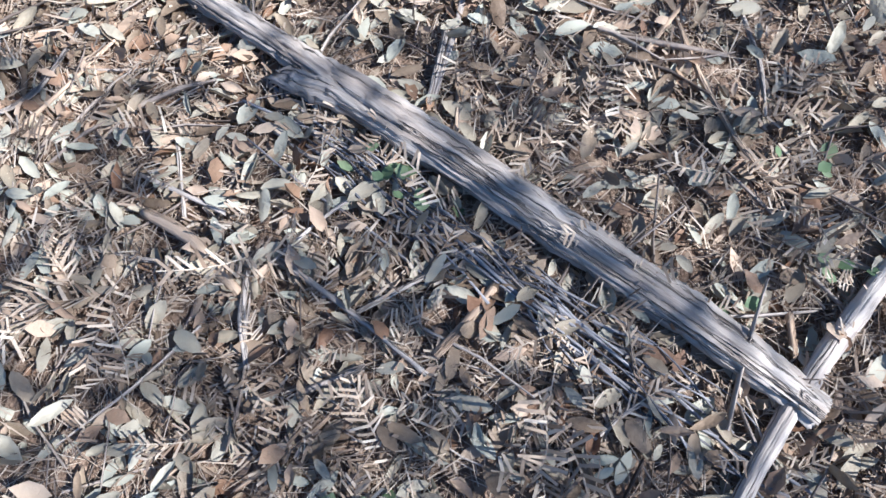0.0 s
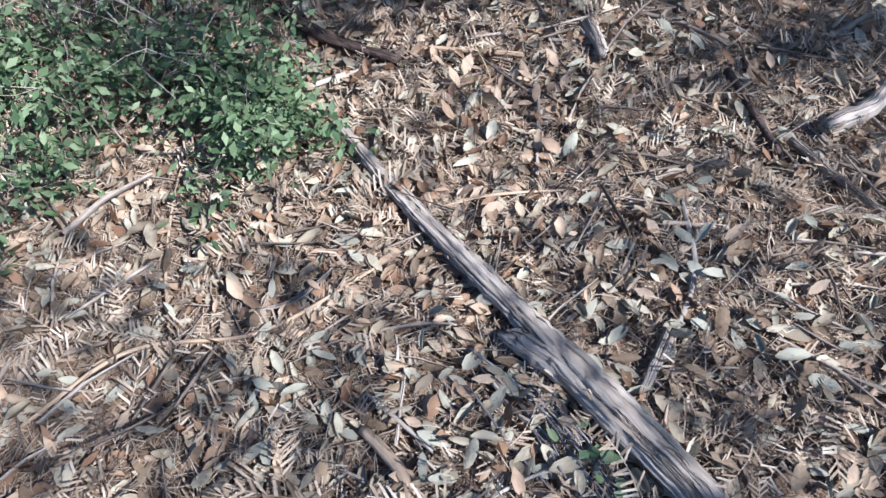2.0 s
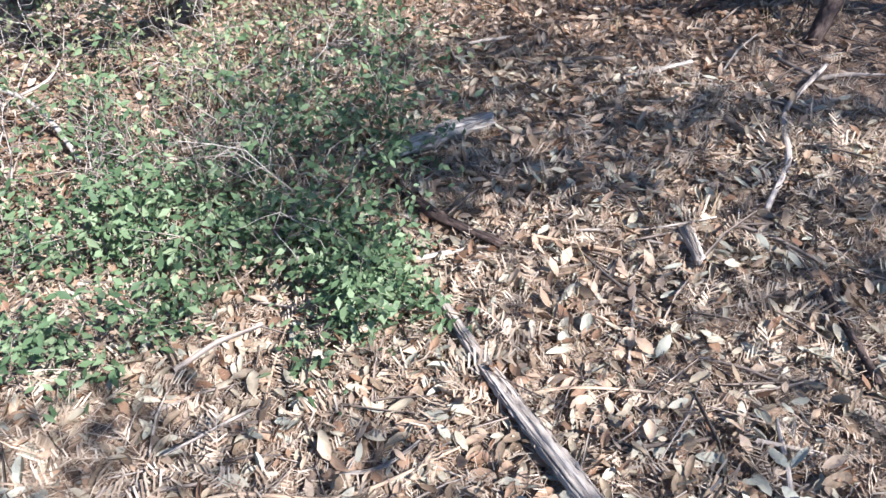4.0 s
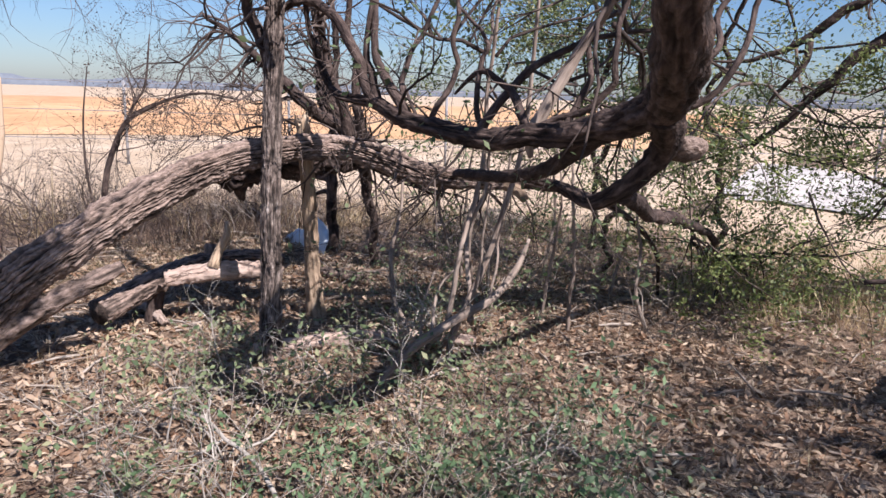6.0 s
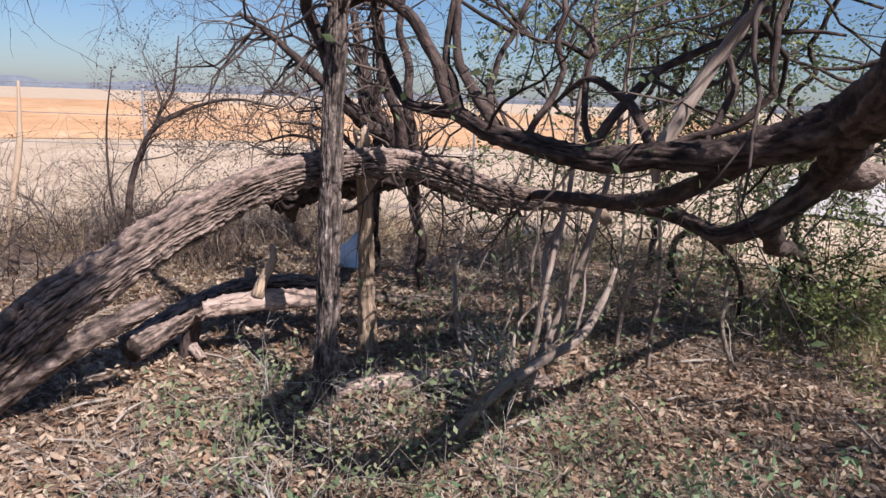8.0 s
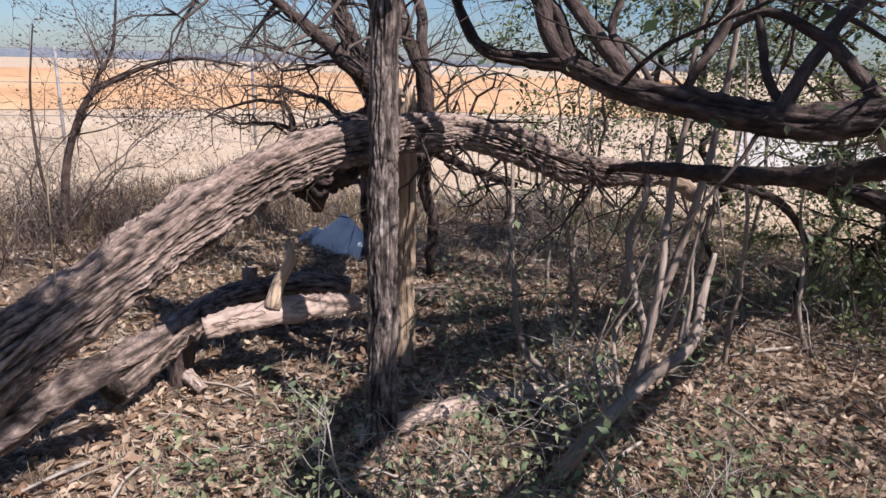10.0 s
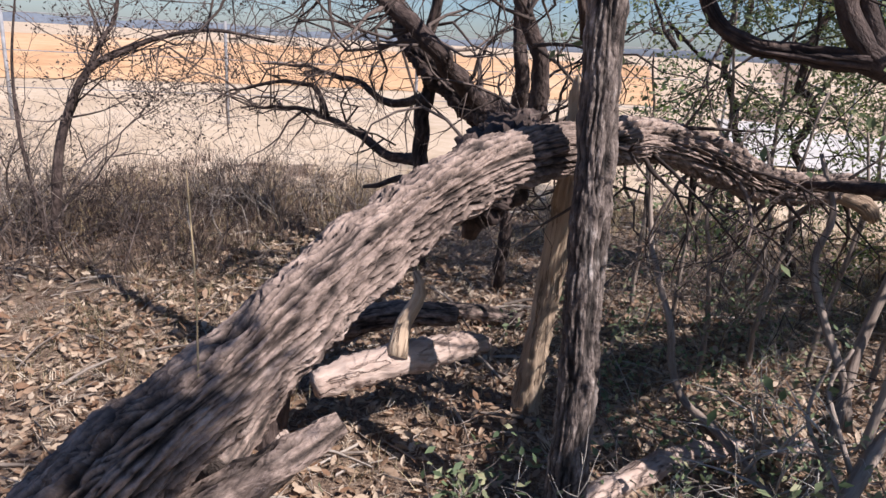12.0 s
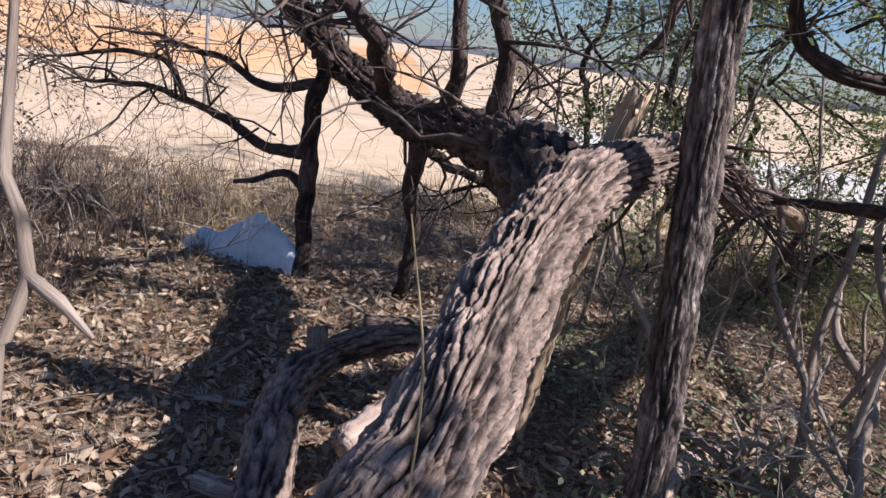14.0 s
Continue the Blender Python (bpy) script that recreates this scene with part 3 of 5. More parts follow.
# ---- oak with hanging limbs ----
oak = empty("oak_tree", (2.6, 6.6, 0), "spreading oak with dark hanging limbs and small evergreen leaves", "tree")
limb("trunk", [(2.7, 6.6, -0.05, 0.32), (2.62, 6.6, 0.6, 0.25), (2.5, 6.5, 1.6, 0.23), (2.3, 6.3, 2.6, 0.2), (2.2, 6.2, 3.4, 0.15)], M_DARK, oak, sides=24, step=0.05, rough=0.12, ridges=7, seed=12)
MAIN = [(2.25, 6.25, 3.2, 0.15), (1.7, 4.6, 4.1, 0.14), (0.5, 2.6, 4.2, 0.125), (-0.55, 1.62, 3.1, 0.105), (-0.93, 1.58, 2.4, 0.088), (-1.07, 1.74, 1.97, 0.08), (-1.125, 1.9, 1.788, 0.078), (-1.172, 2.05, 1.692, 0.079), (-1.265, 2.3, 1.602, 0.08), (-1.37, 2.5, 1.532, 0.076), (-1.509, 2.58, 1.48, 0.064), (-1.654, 2.6, 1.433, 0.056), (-1.796, 2.58, 1.40, 0.051), (-1.957, 2.58, 1.39, 0.048), (-2.11, 2.58, 1.365, 0.045), (-2.28, 2.57, 1.374, 0.042), (-2.45, 2.57, 1.402, 0.039), (-2.63, 2.575, 1.437, 0.033), (-2.8, 2.6, 1.495, 0.027), (-2.95, 2.6, 1.51, 0.022), (-3.1, 2.63, 1.535, 0.018), (-3.2, 2.65, 1.62, 0.015), (-3.25, 2.6, 1.82, 0.011), (-3.3, 2.6, 2.05, 0.005)]
hang = limb("limb", MAIN, M_DARK, oak, sides=40, step=0.022, rough=0.2, ridges=5, seed=14, furrow=0.011)
hook = limb("limb", [(-1.36, 2.5, 1.51, 0.07), (-1.41, 2.7, 1.42, 0.058), (-1.47, 2.79, 1.34, 0.052), (-1.562, 2.8, 1.234, 0.044), (-1.663, 2.82, 1.155, 0.040), (-1.80, 2.9, 1.10, 0.034), (-2.03, 3.05, 1.13, 0.027), (-2.28, 3.1, 1.15, 0.016)], M_DARK, oak, sides=24, step=0.025, rough=0.2, ridges=3, seed=15, furrow=0.005)
limb("limb", [(-1.60, 2.6, 1.44, 0.042), (-1.76, 2.66, 1.34, 0.036), (-1.95, 2.75, 1.24, 0.033), (-2.2, 2.86, 1.18, 0.03), (-2.45, 2.96, 1.157, 0.027), (-2.7, 3.15, 1.13, 0.022), (-2.9, 3.4, 1.08, 0.014)], M_DARK, oak, sides=20, step=0.025, rough=0.2, seed=16)
limb("branch", [(-1.94, 2.60, 1.30, 0.010), (-1.95, 2.61, 1.39, 0.026), (-1.90, 2.66, 1.53, 0.025), (-1.84, 2.73, 1.69, 0.022), (-1.763, 2.75, 1.827, 0.019), (-1.70, 2.75, 1.92, 0.016), (-1.58, 2.8, 2.3, 0.01)], M_STEM, hang, "pale grey upright branch", sides=14, step=0.03, rough=0.18, seed=17)

# ---- fallen log ----
log = empty("fallen_log", (0, 0.9, 0), "long weathered grey split branch lying on the leaf litter", "log")
split = limb("stem", [(0.663, 0.454, 0.035, 0.028), (0.508, 0.574, 0.04, 0.036), (0.208, 0.784, 0.04, 0.039), (-0.06, 0.961, 0.045, 0.038), (-0.13, 1.008, 0.046, 0.033), (-0.19, 1.05, 0.046, 0.026), (-0.277, 1.109, 0.045, 0.0235), (-0.452, 1.224, 0.04, 0.022), (-0.622, 1.339, 0.042, 0.018), (-0.79, 1.468, 0.038, 0.012)], M_GREY, log, sides=64, step=0.01, rough=0.12, ridges=7, seed=21, flat=0.85, jag=0.03, furrow=0.0065)

twigs_for(stand, along([(-3.42, 2.52, 1.7, 1), (-3.4, 2.55, 2.6, 1)], 12, rt, (-0.7, 0, 0.3), 0.7, 0.012), M_DTWIG, 8, depth=2, crook=0.8)
OVERHANG = [(-3.38, 2.58, 2.9, 0.022), (-3.9, 2.3, 3.05, 0.02), (-4.7, 2.05, 2.75, 0.016), (-5.6, 1.95, 2.45, 0.008)]
limb("branch", OVERHANG, M_DARK, stand, sides=10, step=0.05, rough=0.14, seed=58, wander=0.06)
twigs_for(stand, along(OVERHANG[1:], 26, rt, (-0.1, -0.1, -1.0), 0.62, 0.006), M_DTWIG, 27, depth=2, droop=0.12, crook=0.4)
limb("branch", [(-3.42, 2.5, 1.62, 0.035), (-3.5, 2.5, 1.78, 0.032), (-3.55, 2.45, 1.95, 0.03), (-3.4, 2.4, 2.08, 0.03), (-3.1, 2.4, 1.95, 0.028)], M_DARK, stand, sides=12, step=0.03, rough=0.12, seed=57)

# ---- oak: upright shoots, hanging leafy branches, added shade crown ----
for k, pts in enumerate((
        [(-2.653, 2.59, 1.441, 0.03), (-2.80, 2.6, 1.50, 0.03), (-2.87, 2.6, 1.58, 0.027), (-2.921, 2.6, 1.717, 0.026), (-3.064, 2.6, 1.894, 0.025), (-3.286, 2.6, 1.995, 0.022), (-3.526, 2.6, 1.943, 0.02), (-3.591, 2.6, 1.81, 0.016), (-3.528, 2.62, 1.615, 0.012), (-3.55, 2.8, 1.5, 0.006)],
        [(-2.60, 2.59, 1.45, 0.026), (-2.744, 2.62, 1.621, 0.023), (-2.835, 2.64, 1.727, 0.02), (-2.9, 2.7, 2.0, 0.013)],
        [(-2.78, 2.6, 1.49, 0.024), (-2.86, 2.62, 1.64, 0.02), (-2.92, 2.64, 1.76, 0.017), (-2.88, 2.7, 2.1, 0.01)],
        [(-1.97, 2.6, 1.42, 0.02), (-2.04, 2.66, 1.5, 0.019), (-2.16, 2.7, 1.605, 0.017), (-2.31, 2.72, 1.655, 0.013), (-2.44, 2.74, 1.56, 0.006)],
        [(-2.2, 2.58, 1.38, 0.02), (-2.1, 2.75, 1.62, 0.018), (-1.98, 2.9, 1.75, 0.015), (-1.7, 3.0, 1.82, 0.01), (-1.5, 3.05, 1.8, 0.005)],
        [(2.3, 6.3, 2.6, 0.06), (0.6, 5.6, 3.0, 0.05), (-0.7, 5.1, 2.6, 0.042), (-0.97, 5.0, 2.17, 0.038), (-0.97, 5.0, 1.98, 0.036), (-1.15, 5.0, 1.81, 0.034), (-1.28, 5.0, 1.65, 0.03), (-1.48, 5.0, 1.45, 0.022), (-1.68, 5.0, 1.28, 0.012)],
        [(-0.7, 5.1, 2.6, 0.034), (-1.08, 5.0, 2.2, 0.03), (-1.24, 5.0, 2.09, 0.028), (-1.42, 5.0, 1.93, 0.024), (-1.74, 4.98, 1.82, 0.014), (-2.0, 4.9, 1.8, 0.006)],
        [(-1.40, 5.0, 1.94, 0.024), (-1.40, 5.0, 1.82, 0.022), (-1.46, 5.0, 1.71, 0.018), (-1.57, 5.0, 1.60, 0.012), (-1.62, 5.0, 1.45, 0.005)],
        [(0.6, 5.6, 3.0, 0.04), (-0.5, 5.05, 2.3, 0.03), (-0.86, 5.0, 1.98, 0.024), (-0.76, 5.0, 1.82, 0.022), (-0.66, 4.95, 1.62, 0.02), (-0.71, 5.0, 1.49, 0.018), (-0.80, 5.0, 1.37, 0.016), (-0.84, 5.0, 1.07, 0.012), (-0.95, 5.0, 0.82, 0.005)],
        [(0.6, 5.6, 3.0, 0.04), (-0.2, 5.0, 2.2, 0.03), (-0.35, 4.95, 1.75, 0.026), (-0.55, 4.9, 1.4, 0.02), (-0.6, 4.9, 1.0, 0.013), (-0.75, 4.9, 0.7, 0.005)],
        [(-1.62, 2.82, 1.16, 0.04), (-1.7, 3.4, 1.0, 0.034), (-1.78, 4.2, 0.85, 0.03), (-1.85, 5.0, 0.62, 0.024), (-1.9, 5.5, 0.3, 0.018), (-1.95, 5.7, 0.03, 0.014)])):
    limb("branch", pts, M_DARK, hang if k < 5 else oak, sides=12, step=0.03, rough=0.14, seed=60 + k, wander=0.03)
limb("knot", [(-1.45, 2.82, 1.36, 0.03), (-1.40, 2.82, 1.36, 0.052), (-1.34, 2.81, 1.37, 0.045), (-1.30, 2.80, 1.38, 0.02)], M_BARK, hook, sides=14, step=0.02, rough=0.25, seed=71)
LIMB_B = MAIN[9:18]
rw = random.Random(611)
for k in range(7):
    q = glide(LIMB_B, 0.1)
    q = q[int(len(q) * (k + 0.5) / 7)]
    dx, dy, dz = rw.uniform(-0.5, 0.6), rw.uniform(0.1, 0.9), rw.uniform(0.55, 1.0)
    limb("branch", [(q[0], q[1], q[2], 0.015), (q[0] + dx * 0.5, q[1] + dy * 0.3, q[2] + dz * 0.25, 0.013), (q[0] + dx * 0.6, q[1] + dy * 0.7, q[2] + dz * 0.7, 0.010), (q[0] + dx * 1.3, q[1] + dy, q[2] + dz * 1.1, 0.006)], M_DARK, hang, sides=9, step=0.03, rough=0.14, seed=620 + k, wander=0.07)
tips = []
ob = along([(-1.9, 2.9, 1.6, 1), (-2.9, 2.8, 1.9, 1)], 12, rt, (-0.3, 0.3, 0.5), 0.8, 0.010)
ob += along(LIMB_B, 9, rt, (-0.1, 0.5, 0.35), 0.7, 0.009)
ob += along([(-1.75, 2.7, 1.6, 1), (-1.6, 3.0, 2.4, 1)], 8, rt, (-0.5, 0.4, 0.1), 0.8, 0.012)
twigs_for(oak, ob, M_DTWIG, 11, depth=2, tips=tips, crook=0.4)
back_tips = []
bs = []
for k in range(68):
    p = (rt.uniform(-3.9, -0.7), rt.uniform(4.4, 6.6), rt.uniform(1.5, 2.7))
    bs.append((p, (rt.gauss(0, 1), rt.gauss(-0.2, 0.6), rt.gauss(-0.1, 0.6)), rt.uniform(0.6, 1.2), 0.012))
for k in range(9):
    p = (rt.uniform(-3.9, -1.2), rt.uniform(4.8, 6.8), rt.uniform(0.7, 1.6))
    bs.append((p, (rt.gauss(0, 1), rt.gauss(0, 0.6), rt.gauss(0.1, 0.6)), rt.uniform(0.5, 0.9), 0.009))
for k, (x, y) in enumerate(((-2.9, 5.6), (-2.2, 6.2), (-3.4, 6.3))):
    limb("stem", [(x, y, 0.0, 0.03), (x + 0.1, y - 0.1, 0.8, 0.026), (x - 0.05, y - 0.2, 1.6, 0.022), (x + 0.2, y - 0.3, 2.6, 0.016)], M_DARK, oak, sides=10, step=0.05, rough=0.15, seed=80 + k, wander=0.12)
twigs_for(oak, bs, M_DTWIG, 13, depth=2, tips=back_tips, kids=4, crook=0.35)
leaves_at("leaves", around(back_tips, 7, 0.045, 3), M_SAGE, 0.02, 0.045, oak, "small grey-green leaves", 4, "stuff")
leaves_at("leaves", around(back_tips[::2], 8, 0.045, 33), M_FRESH, 0.02, 0.042, oak, "small green leaves", 34, "stuff")
leaves_at("leaves", around(tips, 1, 0.03, 5), M_OLIVE, 0.025, 0.05, oak, "small olive-green leaves", 6, "stuff")
low_tips = []
ls = along([(-1.85, 4.6, 0.75, 1), (-2.0, 5.1, 0.55, 1), (-1.9, 5.6, 0.4, 1), (-1.3, 5.8, 0.5, 1)], 50, rt, (0.5, 0.3, -0.15), 0.6, 0.008)
ls += along([(-1.15, 5.0, 1.81, 1), (-1.28, 5.0, 1.65, 1), (-1.68, 5.0, 1.28, 1)], 12, rt, (0.2, 0.1, -0.35), 0.6, 0.008)
twigs_for(oak, ls, M_DTWIG, 15, depth=2, tips=low_tips, droop=0.08)
leaves_at("leaves", around(low_tips, 6, 0.035, 7), M_FRESH, 0.02, 0.045, oak, "fresh green leaves on a low branch", 8, "stuff")
rb = along([(-0.86, 5.0, 1.98, 1), (-0.66, 4.95, 1.62, 1), (-0.80, 5.0, 1.37, 1), (-0.84, 5.0, 1.07, 1), (-0.6, 4.9, 1.0, 1), (-0.5, 4.95, 1.5, 1)], 30, rt, (-0.3, 0.1, -0.35), 0.5, 0.010)

twigs_for(oak, rb, M_DTWIG, 17, depth=2, droop=0.05)


def crown():
    """Unseen leaf clumps added high over and beside the path for their shade, dense in some places and open in others.
    """
    r = np.random.RandomState(42)
    out = []
    for _ in range(560):
        g = (r.uniform(-7.5, 2.2), r.uniform(-0.6, 7.5))
        # g is where the clump's shadow lands; dense sets how shaded that spot gets
        dense = 0.14
        if g[0] > -0.95 and g[1] < 1.75:
            dense = 0.7
        elif -1.9 < g[0] < -0.95 and 1.0 < g[1] < 1.8:
            dense = 1.0
        elif -5.7 < g[0] < -2.3 and 1.8 < g[1] < 3.3:
            dense = 0.03
        elif -4.8 < g[0] < -3.2 and 0.7 < g[1] < 1.8:
            dense = 0.25
        elif -2.3 < g[0] < -1.0 and 0.8 < g[1] < 2.0:
            dense = 0.7
        elif g[0] > -1.3 and g[1] < 4.6:
            dense = 1.15 if g[1] < 3.0 else 0.75
        elif g[0] < -4.2 and g[1] < 2.8:
            dense = 0.1
        elif g[0] < -4.5:
            dense = 0.12
        elif -2.5 < g[0] < -1.0 and 1.6 < g[1] < 4.2:
            dense = 0.7
        elif g[0] < -1.0 and g[1] < 2.9:
            dense = 0.04 if math.hypot(g[0] + 3.1, g[1] - 2.5) < 0.9 else 0.2
        if math.hypot(g[0] - 0.5, g[1] - 1.38) < 0.34 or math.hypot(g[0] - 0.85, g[1] - 1.3) < 0.2 or math.hypot(g[0] + 1.05, g[1] - 0.83) < 0.2 or math.hypot(g[0] - 0.72, g[1] - 0.45) < 0.12:
            dense = 0.0
        if r.uniform() > dense * 0.62:
            continue
        z = r.uniform(2.75, 4.4)
        c = np.array([g[0], g[1], 0.0]) + np.array(SUN_DIR) * (z / SUN_DIR.z)
        tight = 0.13 if -4.6 < g[0] < -1.0 and g[1] < 3.2 else 0.22
        out.append(c + r.normal(0, 1, (r.randint(90, 190), 3)) * np.array([tight, tight, 0.10]))
    for _ in range(44):
        g = (r.uniform(-0.6, 1.8), r.uniform(-0.3, 1.8))
        if math.hypot(g[0] - 0.5, g[1] - 1.40) < 0.34 or math.hypot(g[0] - 0.85, g[1] - 1.3) < 0.2 or math.hypot(g[0] - 0.74, g[1] - 0.42) < 0.24:
            continue
        z = r.uniform(2.75, 4.4)
        out.append(np.array([g[0], g[1], 0.0]) + np.array(SUN_DIR) * (z / SUN_DIR.z) + r.normal(0, 1, (110, 3)) * np.array([0.34, 0.34, 0.14]))
    for _ in range(36):
        g = (r.uniform(-1.7, 1.4), r.uniform(1.8, 4.8))
        z = r.uniform(2.8, 4.2)
        a, b = r.normal(0, 0.45, 300), r.normal(0, 0.06, 300)
        run = np.column_stack([a * 0.88 - b * 0.47, a * 0.47 + b * 0.88, r.normal(0, 0.05, 300)])
        out.append(np.array([g[0], g[1], 0.0]) + np.array(SUN_DIR) * (z / SUN_DIR.z) + run)
    p = np.concatenate(out)
    p = p[p[:, 2] > 2.5]
    # extra unseen clumps up-sun of the leaning trunk's foot, to shade it
    near = []
    for k in range(18):
        q = Vector((-4.28, 1.15, 0.4)).lerp(Vector((-4.02, 1.5, 0.7)), r.uniform())
        near.append(np.array(q + SUN_DIR * ((r.uniform(2.8, 3.7) - q.z) / SUN_DIR.z)) + r.normal(0, 1, (90, 3)) * np.array([0.14, 0.12, 0.08]))
    return np.concatenate([p, *near])


leaves_at("crown", crown(), M_OLIVE, 0.04, 0.075, oak, "dense small evergreen leaves added out of view to cast shade", 9, "stuff")
# Unseen limbs added to carry the shading leaf clumps.
for k, (x, y, z) in enumerate(((6.5, 2.5, 3.6), (6.5, 6.6, 3.7), (0.0, 6.5, 3.6), (8.5, 4.8, 3.9), (3.0, 9.0, 3.6))):
    limb("limb", [(2.25, 6.25, 3.0, 0.07), ((2.2 + x) / 2 + 0.2, (6.2 + y) / 2, (3.0 + z) / 2 + 0.25, 0.04), (x, y, z, 0.015)], M_DARK, oak, sides=10, step=0.1, rough=0.15, seed=100 + k)

# ---- dark fallen branch at the foot of the oak ----
snag = empty("fallen_branch", (-0.1, 3.7, 0), "dark crooked dead branch resting on the leaf litter", "branch")
limb("stem", [(-0.62, 3.56, 0.02, 0.012), (-0.42, 3.62, 0.17, 0.03), (-0.22, 3.66, 0.26, 0.045), (-0.05, 3.73, 0.40, 0.06), (0.3, 3.8, 0.5, 0.07), (0.7, 3.9, 0.35, 0.075), (1.1, 3.8, 0.05, 0.075)], M_DARK, snag, sides=14, step=0.04, rough=0.2, ridges=3, seed=110)
limb("prop", [(-0.02, 3.72, 0.38, 0.04), (-0.05, 3.6, 0.2, 0.04), (-0.09, 3.46, 0.0, 0.03)], M_DARK, snag, sides=10, step=0.04, rough=0.2, seed=111)
limb("prop", [(0.25, 3.8, 0.55, 0.05), (-0.1, 4.1, 0.62, 0.04), (-0.45, 4.24, 0.72, 0.03), (-0.84, 4.18, 0.66, 0.012)], M_DARK, snag, sides=10, step=0.04, rough=0.2, seed=112)
limb("prop", [(-0.1, 4.1, 0.62, 0.04), (-0.3, 4.4, 0.42, 0.035), (-0.5, 4.7, 0.15, 0.03), (-0.55, 4.8, 0.0, 0.02)], M_DARK, snag, sides=10, step=0.04, rough=0.2, seed=113)
twigs_for(snag, along([(-0.4, 3.65, 0.2, 1), (-0.1, 3.7, 0.4, 1), (-0.3, 4.4, 0.45, 1), (-0.5, 4.7, 0.2, 1)], 26, rt, (-0.2, 0, 0.1), 0.4, 0.007), M_DTWIG, 19, depth=1)

# ---- bent stump behind the leaning trunk ----
stump = empty("dead_log", (-4.42, 2.4, 0.12), "bent dead log with rough bark, propped behind the leaning trunk", "log")
limb("stem", [(-4.27, 1.93, 0.29, 0.074), (-4.33, 2.2, 0.35, 0.072), (-4.39, 2.45, 0.39, 0.068), (-4.38, 2.65, 0.43, 0.06), (-4.29, 2.83, 0.45, 0.055), (-4.16, 2.97, 0.45, 0.05), (-4.05, 3.08, 0.43, 0.04)], M_BARK, stump, sides=56, step=0.014, rough=0.2, ridges=6, seed=120, furrow=0.009)
limb("prop", [(-4.36, 2.3, 0.05, 0.06), (-4.36, 2.32, 0.22, 0.05), (-4.36, 2.36, 0.36, 0.045)], M_DARK, stump, sides=20, step=0.03, rough=0.2, seed=122)
limb("stub", [(-4.36, 2.72, 0.44, 0.04), (-4.37, 2.74, 0.54, 0.034)], M_BARK, stump, sides=14, step=0.03, rough=0.2, seed=121, jag=0.03)

# ---- crooked sapling clump: low branch with upright shoots ----
clump = empty("sapling", (-2.75, 2.85, 0.05), "leafless clump of pale crooked stems rising from one low branch", "sapling")
ROOT = [(-2.78, 2.62, 0.03, 0.032), (-2.66, 2.70, 0.24, 0.026), (-2.56, 2.95, 0.37, 0.024), (-2.45, 3.15, 0.47, 0.022), (-2.48, 3.45, 0.58, 0.019), (-2.47, 3.56, 0.74, 0.010)]
base = limb("stem", ROOT, M_STEM, clump, sides=14, step=0.03, rough=0.15, seed=130)
for k, pts in enumerate((
        [(-2.59, 2.95, 0.37, 0.0150), (-2.55, 3.0, 0.75, 0.0135), (-2.59, 3.2, 1.08, 0.0128), (-2.55, 3.2, 1.6, 0.0105), (-2.5, 3.2, 2.2, 0.0075)],
        [(-2.56, 3.12, 0.43, 0.0097), (-2.50, 3.1, 0.65, 0.0083), (-2.47, 3.07, 0.87, 0.0067), (-2.45, 3.1, 1.1, 0.0037)],
        [(-2.48, 3.17, 0.46, 0.0090), (-2.49, 3.25, 0.65, 0.0075), (-2.5, 3.28, 0.78, 0.0060), (-2.47, 3.3, 1.0, 0.0030)],
        [(-2.72, 2.66, 0.18, 0.0135), (-2.97, 3.08, 0.20, 0.0165), (-3.18, 3.19, 0.30, 0.0150), (-3.25, 3.24, 0.56, 0.0135), (-3.4, 3.5, 0.82, 0.0105), (-3.45, 3.6, 1.2, 0.0075)],
        [(-2.96, 3.2, 0.13, 0.0135), (-2.9, 3.15, 0.17, 0.0120), (-2.8, 3.05, 0.28, 0.0097)],
        [(-2.62, 2.85, 0.32, 0.0090), (-2.7, 3.0, 0.5, 0.0075), (-2.66, 3.1, 0.62, 0.0053)],
        [(-2.64, 2.78, 0.28, 0.0083), (-2.75, 2.95, 0.42, 0.0067), (-2.73, 3.0, 0.6, 0.0037)])):
    limb("shoot", pts, M_STEM, base, sides=9, step=0.03, rough=0.15, seed=131 + k, wander=0.015)
twigs_for(clump, along([(-2.66, 2.7, 0.2, 1), (-2.97, 3.0, 0.2, 1), (-2.56, 2.95, 0.35, 1)], 34, rt, (-0.1, 0, 0.7), 0.3, 0.005), M_PTWIG, 21, depth=1, crook=0.5)

# ---- small logs and sticks on the ground ----
def stick(pts, r, mat, label, rs):
    """A dead stick lying on the ground along pts (x, y)."""
    n = len(pts)
    p = [(x, y, lift(x, y) + r * 0.8 + 0.02, r * (1 - 0.45 * abs(i / (n - 1) - 0.35))) for i, (x, y) in enumerate(pts)]
    v, f, g, c = [], [], [], []
    tube(v, f, p, sides=9 if r < 0.02 else 20, step=0.02, rough=0.22, ridges=0 if r < 0.02 else 3, furrow=r * 0.12, seed=rs, jag=r, grain=g, crests=c)
    ob = new("stick", mesh_of("stick", v, f, mat, grain=g, crest=c))
    return tagged(ob, label, "stick", "sticks on the leaf litter")


